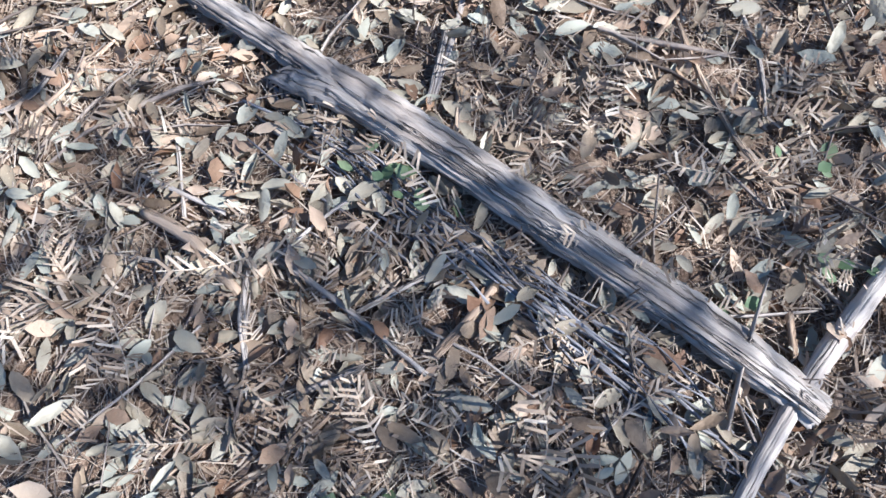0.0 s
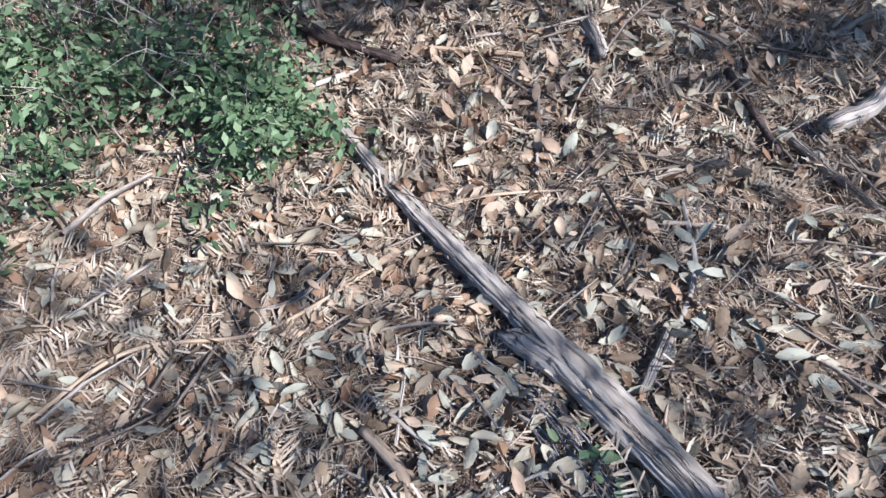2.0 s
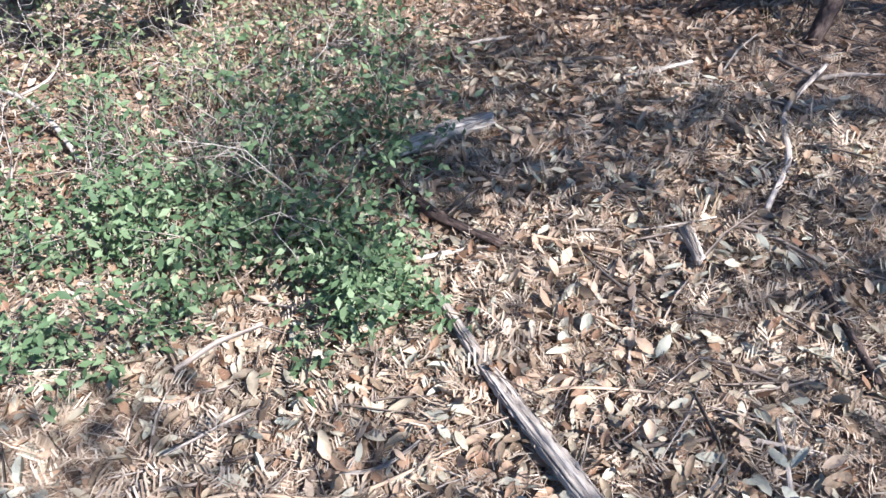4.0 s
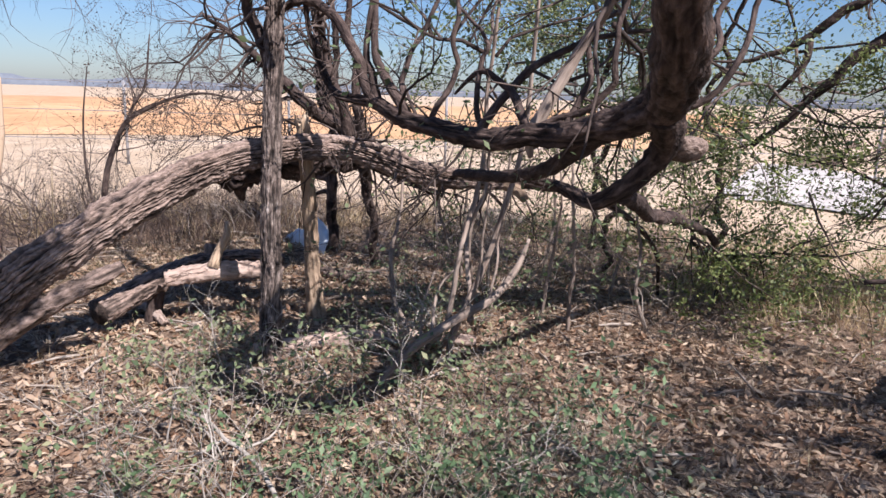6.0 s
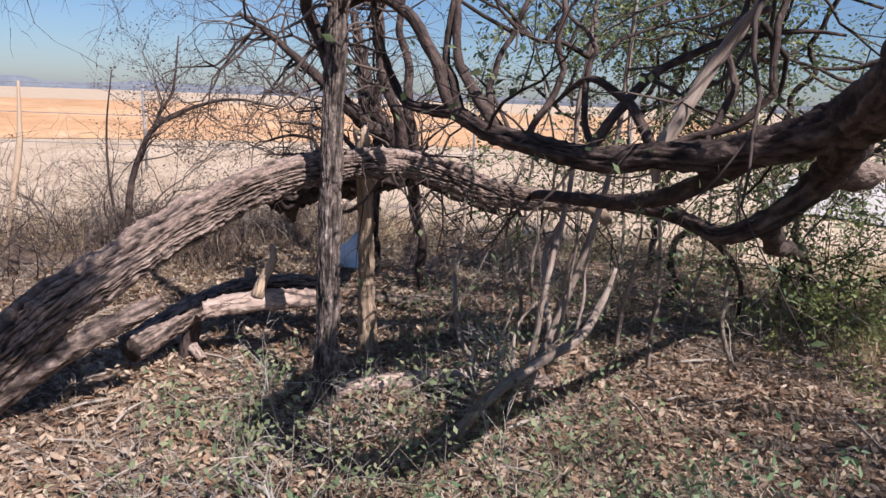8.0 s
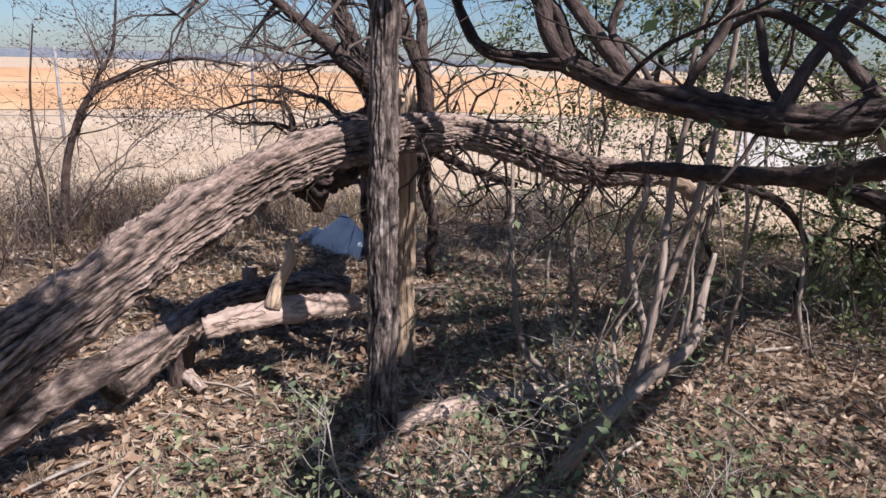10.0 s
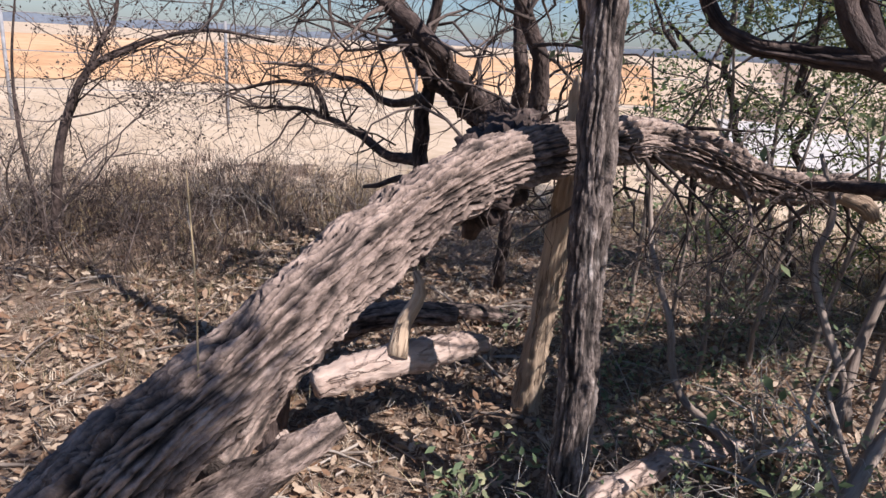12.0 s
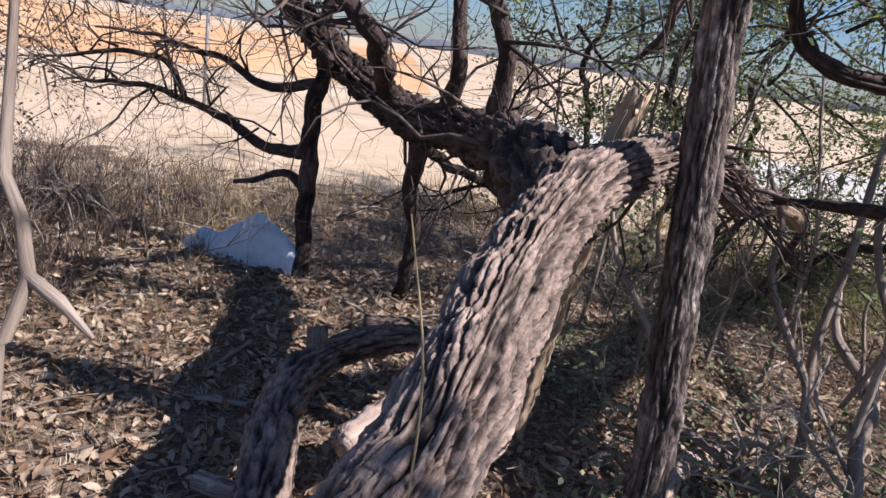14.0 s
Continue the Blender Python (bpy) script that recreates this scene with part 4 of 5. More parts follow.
GREYS, BROWNS, PALES = "thin grey weathered stick on leaf litter", "dark brown stick on leaf litter", "pale bare stick on leaf litter"
for k, (pts, r, mat, label) in enumerate((
        ([(-0.44, 0.82), (-0.28, 0.75)], 0.006, M_GREY, GREYS),
        ([(-0.42, 0.75), (-0.33, 0.7), (-0.24, 0.61)], 0.012, M_TAN, PALES),
        ([(-0.23, 0.65), (-0.23, 0.57), (-0.21, 0.49)], 0.007, M_GREY, GREYS),
        ([(-0.18, 0.67), (-0.06, 0.59), (0.07, 0.49)], 0.006, M_GREY, GREYS),
        ([(-0.21, 0.65), (-0.1, 0.76), (-0.01, 0.82)], 0.0035, M_GREY, GREYS),
        ([(-0.06, 0.58), (0.01, 0.62), (0.16, 0.71)], 0.0045, M_GREY, GREYS),
        ([(0.08, 0.52), (0.14, 0.59), (0.2, 0.68)], 0.009, M_TAN, PALES),
        ([(0.08, 1.22), (0.1, 1.03), (0.1, 0.87)], 0.0035, M_TAN, PALES),
        ([(0.08, 1.14), (0.05, 0.97)], 0.008, M_GREY, GREYS),
        ([(0.5, 1.16), (0.54, 1.02), (0.62, 0.86), (0.71, 0.79)], 0.005, M_TAN, BROWNS),
        ([(0.61, 1.2), (0.64, 1.07), (0.64, 0.96)], 0.005, M_GREY, GREYS),
        ([(0.44, 1.09), (0.54, 1.23)], 0.007, M_TAN, PALES),
        ([(0.84, 0.73), (0.69, 0.55), (0.60, 0.43), (0.52, 0.30)], 0.018, M_GREY, "thick grey stick under the end of the log"),
        ([(0.64, 0.61), (0.64, 0.54)], 0.008, M_TAN, PALES),
        ([(-0.12, 0.46), (-0.03, 0.5)], 0.008, M_GREY, GREYS),
        ([(-0.21, 0.31), (-0.1, 0.4), (-0.05, 0.46)], 0.0035, M_TAN, PALES),
        ([(-0.32, 0.32), (-0.21, 0.42)], 0.0035, M_TAN, PALES),
        ([(-0.73, 0.92), (-0.66, 0.98), (-0.6, 1.12)], 0.005, M_GREY, GREYS),
        ([(0.32, 0.4), (0.38, 0.45), (0.48, 0.49)], 0.005, M_GREY, GREYS),
        ([(-0.39, 0.89), (-0.35, 0.74)], 0.005, M_GREY, GREYS),
        ([(-0.59, 0.7), (-0.42, 0.67), (-0.21, 0.65)], 0.003, M_GREY, GREYS),
        ([(-1.15, 1.85), (-0.94, 1.76), (-0.72, 1.73)], 0.02, M_DARK, "dark rotten branch lying on leaf litter"),
        ([(-1.28, 1.76), (-1.0, 1.73)], 0.007, M_GREY, GREYS),
        ([(-0.94, 1.56), (-0.84, 1.64)], 0.01, M_GREY, GREYS),
        ([(-0.73, 1.8), (-0.41, 1.85)], 0.009, M_TAN, BROWNS),
        ([(-0.27, 2.02), (-0.2, 1.89)], 0.022, M_GREY, "short flake of grey bark on leaf litter"),
        ([(-0.6, 1.61), (-0.46, 1.77)], 0.007, M_TAN, PALES),
        ([(-0.49, 1.26), (-0.37, 1.35), (-0.19, 1.42)], 0.004, M_TAN, PALES),
        ([(-0.27, 1.45), (-0.34, 1.74)], 0.006, M_GREY, GREYS),
        ([(0.06, 1.46), (0.11, 1.25), (0.06, 0.98)], 0.007, M_GREY, GREYS),
        ([(0.11, 1.92), (0.25, 1.65)], 0.013, M_DARK, BROWNS),
        ([(0.27, 1.7), (0.48, 1.51)], 0.012, M_GREY, GREYS),
        ([(0.34, 1.75), (0.44, 1.85), (0.48, 1.95)], 0.024, M_GREY, "thick crooked grey stick on leaf litter"),
        ([(-1.06, 0.56), (-0.94, 0.76), (-0.7, 0.88), (-0.53, 1.1)], 0.005, M_TAN, PALES),
        ([(-0.87, 0.8), (-1.0, 0.99), (-1.12, 1.26), (-1.08, 1.41)], 0.0035, M_TAN, PALES),
        ([(-0.08, 2.22), (-0.06, 2.49), (-0.11, 2.81), (-0.02, 3.23)], 0.012, M_GREY, "long curved pale stick on leaf litter"),
        ([(-0.29, 2.67), (-0.09, 2.55)], 0.018, M_TAN, PALES),
        ([(-1.26, 2.8), (-1.17, 3.0)], 0.01, M_TAN, PALES),
        ([(-0.7, 2.82), (-0.49, 3.04)], 0.012, M_GREY, GREYS),
        ([(-4.58, 2.36), (-4.4, 2.33), (-4.2, 2.28)], 0.036, M_PINK, "rotten pinkish branch lying behind the leaning trunk"),
        ([(-4.40, 3.68), (-4.2, 3.74), (-4.0, 3.78)], 0.05, M_BARK, "short fallen log with rough bark on leaf litter"),
        ([(-3.42, 2.33), (-3.25, 2.68), (-3.08, 3.0), (-2.85, 3.22), (-2.69, 3.36)], 0.044, M_PINK, "pale dead branch with peeling bark on leaf litter"))):
    stick(pts, r, mat, label, 200 + k)

chunk = empty("log_piece", (-1.12, 2.15, 0.0), "short split piece of grey weathered wood", "log")
limb("piece", [(-1.23, 2.0, 0.05, 0.03), (-1.17, 2.1, 0.06, 0.04), (-1.09, 2.22, 0.06, 0.04), (-1.03, 2.31, 0.055, 0.034)], M_GREY, chunk, sides=16, step=0.02, rough=0.15, ridges=3, seed=140, flat=0.8, jag=0.02)


pale = empty("fallen_branch", (-2.7, 1.64, 0.1), "thin bleached crooked branch lying among the weeds", "branch")
for k, pts in enumerate(([(-3.15, 1.65, 0.17, 0.006), (-2.91, 1.67, 0.18, 0.008), (-2.73, 1.64, 0.16, 0.009), (-2.62, 1.64, 0.15, 0.009), (-2.4, 1.59, 0.12, 0.01), (-2.2, 1.51, 0.06, 0.01)],
                         [(-2.73, 1.64, 0.16, 0.006), (-2.74, 1.55, 0.14, 0.005), (-2.82, 1.48, 0.1, 0.003)],
                         [(-2.62, 1.64, 0.15, 0.006), (-2.58, 1.74, 0.17, 0.005), (-2.62, 1.84, 0.2, 0.003)],
                         [(-2.91, 1.67, 0.18, 0.005), (-2.98, 1.75, 0.22, 0.004), (-3.1, 1.78, 0.24, 0.002)])):
    limb("branch", pts, M_PTWIG, pale, sides=7, step=0.03, rough=0.15, seed=640 + k, wander=0.012)


def twig_bundle():
    """Dark thin twigs lying side by side along the log."""
    rng = random.Random(9)
    b = empty("twig_bundle", (0.15, 0.68, 0.02), "bundle of thin blue-grey dead twigs beside the log", "twigs")
    for k in range(46):
        a = rng.uniform(0, 0.75)
        z = min(1, a + rng.uniform(0.15, 0.5))
        off = rng.gauss(0, 0.034)
        pts = []
        for i in range(4):
            t = a + (z - a) * i / 3
            x, y = -0.26 + 0.86 * t + off * 0.55, 0.98 - 0.64 * t + off * 0.8
            pts.append((x + rng.gauss(0, 0.013), y + rng.gauss(0, 0.013), lift(x, y) + rng.uniform(0.016, 0.036), rng.uniform(0.001, 0.0032)))
        v, f, g = [], [], []
        tube(v, f, pts, sides=5, step=0.03, grain=g, seed=k)
        part("twig", mesh_of("twig", v, f, M_BTWIG, grain=g), b)
    return b


twig_bundle()

# ---- log: torn side branch and splinters ----
limb("knot", [(-0.03, 0.935, 0.045, 0.026), (-0.12, 0.975, 0.046, 0.027), (-0.19, 1.0, 0.042, 0.022), (-0.225, 1.01, 0.038, 0.013)], M_GREY, split, "torn splintered knot", sides=28, step=0.008, rough=0.28, ridges=6, seed=22, jag=0.03, furrow=0.006)

# ---- weeds ----
def bush(x, y, width, height, green, rs, stems=16, per=5, name="bush", label="low leafy green weed with thin pale stems"):
    rng = random.Random(rs)
    b = empty(name, (x, y, lift(x, y)), label, "bush", "weeds under the trees")
    v, f, t = [], [], []
    for _ in range(stems):
        a, d = rng.uniform(0, 6.283), width * math.sqrt(rng.random()) * 0.8
        px, py = x + d * math.cos(a), y + d * math.sin(a)
        way = (math.cos(a) * 0.5 + rng.gauss(0, 0.4), math.sin(a) * 0.5 + rng.gauss(0, 0.4), rng.uniform(0.5, 1.1))
        spray(v, f, rng, (px, py, lift(px, py) - 0.01), way, height * rng.uniform(0.7, 1.3), 0.0035, 1, droop=0.04, spread=0.9, sides=4, crook=0.3, kids=4, tips=t)
    part("stems", mesh_of("stems", v, f, M_TWIG), b, kind="stuff")
    if per:
        pl = around(t, per, 0.03, rs)
        pl = pl[pl[:, 2] > 0.01]
        leaves_at("leaves", pl, green, 0.017, 0.044, b, "", rs + 1, "stuff")
    return b


for k, (x, y, w, h, g, per) in enumerate((
        (-0.98, 1.46, 0.16, 0.13, M_GREEN, 7), (-1.15, 1.35, 0.30, 0.20, M_GREEN, 8), (-1.45, 1.15, 0.32, 0.22, M_GREEN, 8), (-1.85, 1.05, 0.3, 0.22, M_GREEN, 7),
        (-1.45, 1.75, 0.32, 0.28, M_GREEN, 7), (-1.38, 2.02, 0.17, 0.42, M_GREEN, 7), (-1.9, 1.55, 0.36, 0.30, M_GREEN, 5),
        (-2.35, 1.35, 0.36, 0.28, M_GREEN, 4), (-1.8, 2.25, 0.36, 0.32, M_SAGE, 5), (-2.3, 1.95, 0.4, 0.34, M_SAGE, 4),
        (-2.75, 1.75, 0.4, 0.32, M_SAGE, 3), (-2.2, 2.5, 0.34, 0.34, M_SAGE, 4), (-2.65, 2.35, 0.4, 0.32, M_SAGE, 3),
        (-3.1, 2.15, 0.4, 0.30, M_SAGE, 3), (-3.2, 1.6, 0.4, 0.24, M_SAGE, 2), (-2.7, 1.1, 0.3, 0.16, M_SAGE, 3),
        (-3.0, 2.75, 0.34, 0.3, M_SAGE, 3), (-2.35, 2.95, 0.3, 0.3, M_SAGE, 3), (-1.6, 1.45, 0.2, 0.16, M_GREEN, 6))):
    bush(x, y, w, h, g, 300 + k, stems=14 if k < 11 else 12, per=max(2, per - 2), label="low leafy green weed with thin pale stems" if g is M_GREEN else "straggly grey-green weed with bare pale twigs")
for k, (x, y, w, h, per) in enumerate(((-3.25, 3.25, 0.2, 0.3, 3), (-3.0, 3.7, 0.25, 0.35, 3), (-3.7, 2.1, 0.2, 0.2, 2), (-2.9, 4.3, 0.3, 0.3, 2), (-3.6, 3.9, 0.3, 0.3, 2))):
    bush(x, y, w, h, M_SAGE, 340 + k, stems=9, per=per, label="thin upright weed with sparse green leaves")
bush(-1.68, 1.5, 0.1, 0.3, M_GRASS, 360, stems=40, per=0, name="dry_tuft", label="tuft of fine dead brown stems")
for k, (x, y) in enumerate(((0.02, 0.80), (0.055, 0.79), (-0.02, 0.84), (0.58, 0.62), (0.72, 0.66), (-0.03, 0.30), (0.0, 0.28), (0.70, 0.88))):
    rng = random.Random(400 + k)
    b = empty("seedling", (x, y, lift(x, y)), "tiny seedling with a few round green leaves", "seedling", "green seedlings in the litter")
    v, f, t = [], [], []
    for _ in range(4):
        spray(v, f, rng, (x, y, lift(x, y)), (rng.gauss(0, 0.7), rng.gauss(0, 0.7), 0.8), 0.06, 0.0012, 0, tips=t)
    part("stems", mesh_of("stems", v, f, M_TWIG), b, kind="stuff")
    pts = np.array([p[:] for p in t[2::3]])
    r = np.random.RandomState(k)
    n = len(pts)
    part("leaves", many("leaves", [(a, c * 1.7, z) for a, c, z in OVAL_V], OVAL_F, pts, turns_of(r.uniform(0, 6.28, n), r.normal(0, 0.3, n), r.normal(0, 0.3, n)), r.uniform(0.022, 0.038, n)[:, None] * np.ones((1, 3)), M_GREEN), b, "round green leaves", "stuff")

# ---- bare shrub, brush and grass at the edge of the field ----
def brush(x, y, width, height, rs, stems, mat, label, leaf=None, per=0, depth=2, r0=0.006):
    rng = random.Random(rs)
    b = empty("shrub", (x, y, lift(x, y)), label, "shrub", "bare shrubs by the field")
    v, f, t = [], [], []
    for _ in range(stems):
        px, py = x + rng.gauss(0, width * 0.5), y + rng.gauss(0, width * 0.5)
        spray(v, f, rng, (px, py, lift(px, py) - 0.02), (rng.gauss(0, 0.5), rng.gauss(0, 0.5), 1), height * rng.uniform(0.6, 1.2), r0, depth, droop=0.03, crook=0.55, kids=4, tips=t)
    part("stems", mesh_of("stems", v, f, mat), b, kind="stuff")
    if leaf:
        leaves_at("leaves", around(t, per, 0.03, rs), leaf, 0.012, 0.025, b, "", rs, "stuff")
    return b


shrub = empty("shrub", (-6.75, 3.4, 0.12), "dark leafless arching shrub by the field", "shrub", "bare shrubs by the field")
limb("stem", [(-6.85, 3.3, 0.08, 0.034), (-6.83, 3.35, 0.65, 0.028), (-6.83, 3.45, 0.96, 0.026), (-6.76, 3.56, 1.22, 0.022), (-6.59, 3.68, 1.34, 0.018), (-6.41, 3.79, 1.43, 0.015), (-6.12, 3.94, 1.49, 0.011), (-5.8, 4.1, 1.44, 0.006)], M_DARK, shrub, sides=10, step=0.05, rough=0.1, seed=150)
limb("stem", [(-6.76, 3.56, 1.22, 0.018), (-6.70, 3.62, 1.4, 0.015), (-6.66, 3.7, 1.55, 0.012), (-6.62, 3.75, 2.0, 0.006)], M_DARK, shrub, sides=8, step=0.05, seed=151)
limb("stem", [(-6.86, 3.3, 0.1, 0.014), (-7.05, 3.3, 0.7, 0.012), (-7.15, 3.35, 1.2, 0.009), (-7.1, 3.4, 1.7, 0.005)], M_DARK, shrub, sides=8, step=0.05, seed=152)
stips = []
twigs_for(shrub, along([(-6.83, 3.45, 0.9, 1), (-6.66, 3.7, 1.6, 1)], 26, rt, (0, 0, 0.4), 0.55, 0.006) + along([(-6.59, 3.68, 1.34, 1), (-5.9, 4.05, 1.47, 1)], 30, rt, (0.4, 0.1, -0.1), 0.45, 0.005), M_DTWIG, 23, depth=2, tips=stips, crook=0.45)
leaves_at("leaves", around(stips, 2, 0.03, 24), M_DTWIG, 0.014, 0.03, shrub, "withered dark leaves", 25, "stuff")
for k, (x, y, w, h, n) in enumerate(((-6.4, 4.6, 0.7, 0.42, 22), (-7.2, 4.0, 0.7, 0.5, 22), (-7.0, 3.0, 0.7, 0.6, 22), (-7.9, 3.2, 0.8, 0.7, 20), (-6.9, 5.3, 0.8, 0.4, 20), (-6.3, 3.4, 0.5, 0.4, 16), (-8.4, 4.4, 0.8, 0.7, 16), (-7.8, 2.0, 0.8, 0.7, 18), (-6.6, 2.2, 0.5, 0.5, 10), (-5.9, 5.3, 0.5, 0.35, 14))):
    brush(x, y, w, h, 500 + k, int(n * 1.7), M_DTWIG if k % 3 else M_TWIG, "tangled leafless brown brush")
for k, (x, y, h) in enumerate(((-7.6, 3.6, 1.6), (-7.2, 3.3, 1.3), (-8.6, 3.4, 1.5), (-8.0, 2.6, 1.3))):
    brush(x, y, 0.15, h, 520 + k, 3, M_DTWIG, "thin upright leafless shrub", depth=2, r0=0.01)

for k, (x, y, w, h, n) in enumerate(((-3.3, 4.2, 0.3, 0.55, 12), (-2.8, 4.6, 0.35, 0.5, 12), (-3.9, 4.7, 0.4, 0.6, 12), (-2.3, 4.9, 0.3, 0.4, 8), (-3.5, 5.2, 0.4, 0.6, 10), (-2.0, 4.4, 0.3, 0.3, 7))):
    brush(x, y, w, h, 540 + k, (n + 1) // 2, M_TWIG, "dead twiggy undergrowth without leaves")
for k, (x, y, h) in enumerate(((-2.35, 1.35, 0.34), (-2.6, 1.15, 0.3), (-1.95, 1.3, 0.36), (-1.35, 1.6, 0.34), (-1.7, 1.9, 0.4), (-2.7, 1.6, 0.36), (-2.2, 2.2, 0.42), (-3.0, 1.5, 0.3), (-3.2, 2.0, 0.35), (-2.9, 2.5, 0.4), (-2.5, 0.95, 0.22), (-3.35, 1.35, 0.25))):
    brush(x, y, 0.07, h, 560 + k, 4, M_PTWIG, "bleached bare branching weed stalk", depth=2, r0=0.0055)


def tufts(name, count, area, height, rs, mat, label):
    r = np.random.RandomState(rs)
    base = np.array([area(r) for _ in range(count)])
    per = 14
    p = np.repeat(base, per, axis=0) + np.concatenate([r.normal(0, 0.035, (count * per, 2)), np.zeros((count * per, 1))], axis=1)
    n = len(p)
    blade = [(0, -0.012, 0), (0, 0.012, 0), (0.12, 0.008, 0.55), (0.12, -0.008, 0.55), (0.4, 0, 1.0)]
    t = turns_of(r.uniform(0, 6.283, n), r.normal(0, 0.25, n), r.normal(0, 0.3, n))
    s = r.uniform(0.4, 1.1, n)[:, None] * height * np.array([[1, 1, 1]])
    ob = new(name, many(name, blade, [(0, 1, 2, 3), (3, 2, 4)], p, t, s, mat))
    return tagged(ob, label, "grass", kind="stuff")


def edge_spot(r):
    a = radians(r.uniform(-50, 85))
    d = r.normal(7.0, 0.55)
    x, y = -2 - math.sin(a) * d, math.cos(a) * d
    return (x, y, lift(x, y))


def right_spot(r):
    x, y = r.uniform(-2.4, 2.5), r.uniform(5.2, 8.5)
    return (x, y, lift(x, y))


def under_spot(r):
    x, y = r.uniform(-6.5, 0.5), r.uniform(1.3, 6.5)
    return (x, y, lift(x, y))


tufts("dry_grass", 900, edge_spot, 0.22, 31, M_GRASS, "dry tan grass along the edge of the field")
tufts("dry_grass", 500, right_spot, 0.26, 32, M_GRASS, "dry tan grass tufts beyond the shade")
tufts("dry_grass", 420, under_spot, 0.12, 33, M_GRASS, "sparse dead grass among the leaf litter")

def weed_spot(r):
    x, y = r.uniform(-8.6, -5.9), r.uniform(3.0, 6.4)
    return (x, y, lift(x, y))


def thick_spot(r):
    x, y = r.normal(-6.9, 0.6), r.normal(4.7, 0.6)
    return (x, y, lift(x, y))


def damp_spot(r):
    x, y = r.normal(-5.5, 0.55), r.normal(3.5, 0.75)
    return (x, y, lift(x, y))


tufts("low_weeds", 520, damp_spot, 0.085, 36, M_MOSS, "low dull olive weeds in the shade of the trunk")
tufts("dead_weeds", 420, weed_spot, 0.2, 34, M_BROWN, "fine dead brown weeds at the field's edge")
tufts("dead_weeds", 300, thick_spot, 0.2, 35, M_BROWN, "thick patch of dead brown weeds")

# ---- white sheeting, thin canes, fence ----
def sack():
    v, f = [], []
    n, m = 26, 20
    for j in range(m + 1):
        for i in range(n + 1):
            u, w = i / n, j / m
            x = -5.67 + 0.72 * u + 0.03 * noise.noise((w * 3, u * 3, 1))
            h = float(np.interp(u, (0, 0.12, 0.3, 0.45, 0.6, 0.72, 0.92, 1.0), (0.05, 0.13, 0.14, 0.25, 0.34, 0.33, 0.22, 0.16)))
            prof = math.sin(math.pi * min(1, w * 1.05)) ** 0.7
            crease = 0.03 * noise.noise((u * 7, w * 5, 2)) + 0.015 * noise.noise((u * 17, w * 15, 5))
            v.append((x, 4.42 - 0.12 * u + 0.34 * w * (1 - 0.3 * u), lift(-5.4, 4.5) + max(0.004, (h + crease) * prof * (0.6 + 0.4 * (1 - w)))))
    for j in range(m):
        for i in range(n):
            a = j * (n + 1) + i
            f.append((a, a + 1, a + n + 2, a + n + 1))
    ob = new("plastic_sheet", mesh_of("plastic_sheet", v, f, M_SACK))
    return tagged(ob, "crumpled dirty white plastic sheet on the ground", "plastic sheet")


sack()


def cane(pts, mat, label):
    v, f = [], []
    tube(v, f, pts, sides=7, step=0.05, rough=0.1, seed=3)
    ob = new("cane", mesh_of("cane", v, f, mat))
    return tagged(ob, label, "plant stem", "thin dry canes")


cane([(-3.92, 1.575, 0.80, 0.0022), (-3.925, 1.585, 1.02, 0.002), (-3.975, 1.624, 1.23, 0.0012)], M_GRASS, "single straight yellow dry stalk growing beside the leaning trunk")
sap = empty("sapling", (-4.38, 1.32, 0.1), "slim bare forked tan sapling", "sapling")
limb("stem", [(-4.381, 1.32, 0.05, 0.008), (-4.351, 1.32, 0.982, 0.008), (-4.355, 1.35, 1.087, 0.008), (-4.341, 1.37, 1.154, 0.008), (-4.359, 1.385, 1.213, 0.0075), (-4.384, 1.395, 1.254, 0.007), (-4.405, 1.444, 1.433, 0.005), (-4.436, 1.491, 1.606, 0.003)], M_STEM, sap, sides=10, step=0.04, rough=0.1, seed=160)
limb("branch", [(-4.341, 1.37, 1.154, 0.008), (-4.304, 1.367, 1.133, 0.008), (-4.262, 1.361, 1.1, 0.003)], M_STEM, sap, sides=8, step=0.04, rough=0.1, seed=161)
cane([(-7.848, 2.721, 0.146, 0.03), (-7.873, 2.905, 0.93, 0.03), (-7.912, 2.955, 1.242, 0.02), (-7.968, 2.997, 1.581, 0.012)], M_TAN, "bare leaning tan stem by the field")
sap2 = empty("sapling", (-2.66, 3.1, 0.05), "slim grey forked sapling with sparse leaves", "sapling")
limb("stem", [(-2.68, 3.1, 0.02, 0.024), (-2.66, 3.1, 0.24, 0.02), (-2.62, 3.3, 0.56, 0.018), (-2.55, 3.4, 0.92, 0.016), (-2.50, 3.5, 1.36, 0.014), (-2.45, 3.5, 2.2, 0.008)], M_STEM, sap2, sides=10, step=0.04, rough=0.12, seed=162)
limb("branch", [(-2.61, 3.19, 0.294, 0.018), (-2.648, 3.232, 0.452, 0.016), (-2.748, 3.331, 0.644, 0.015), (-2.803, 3.426, 0.809, 0.014), (-2.769, 3.527, 0.971, 0.012), (-2.842, 3.63, 1.169, 0.008)], M_STEM, sap2, sides=8, step=0.04, rough=0.1, seed=163)



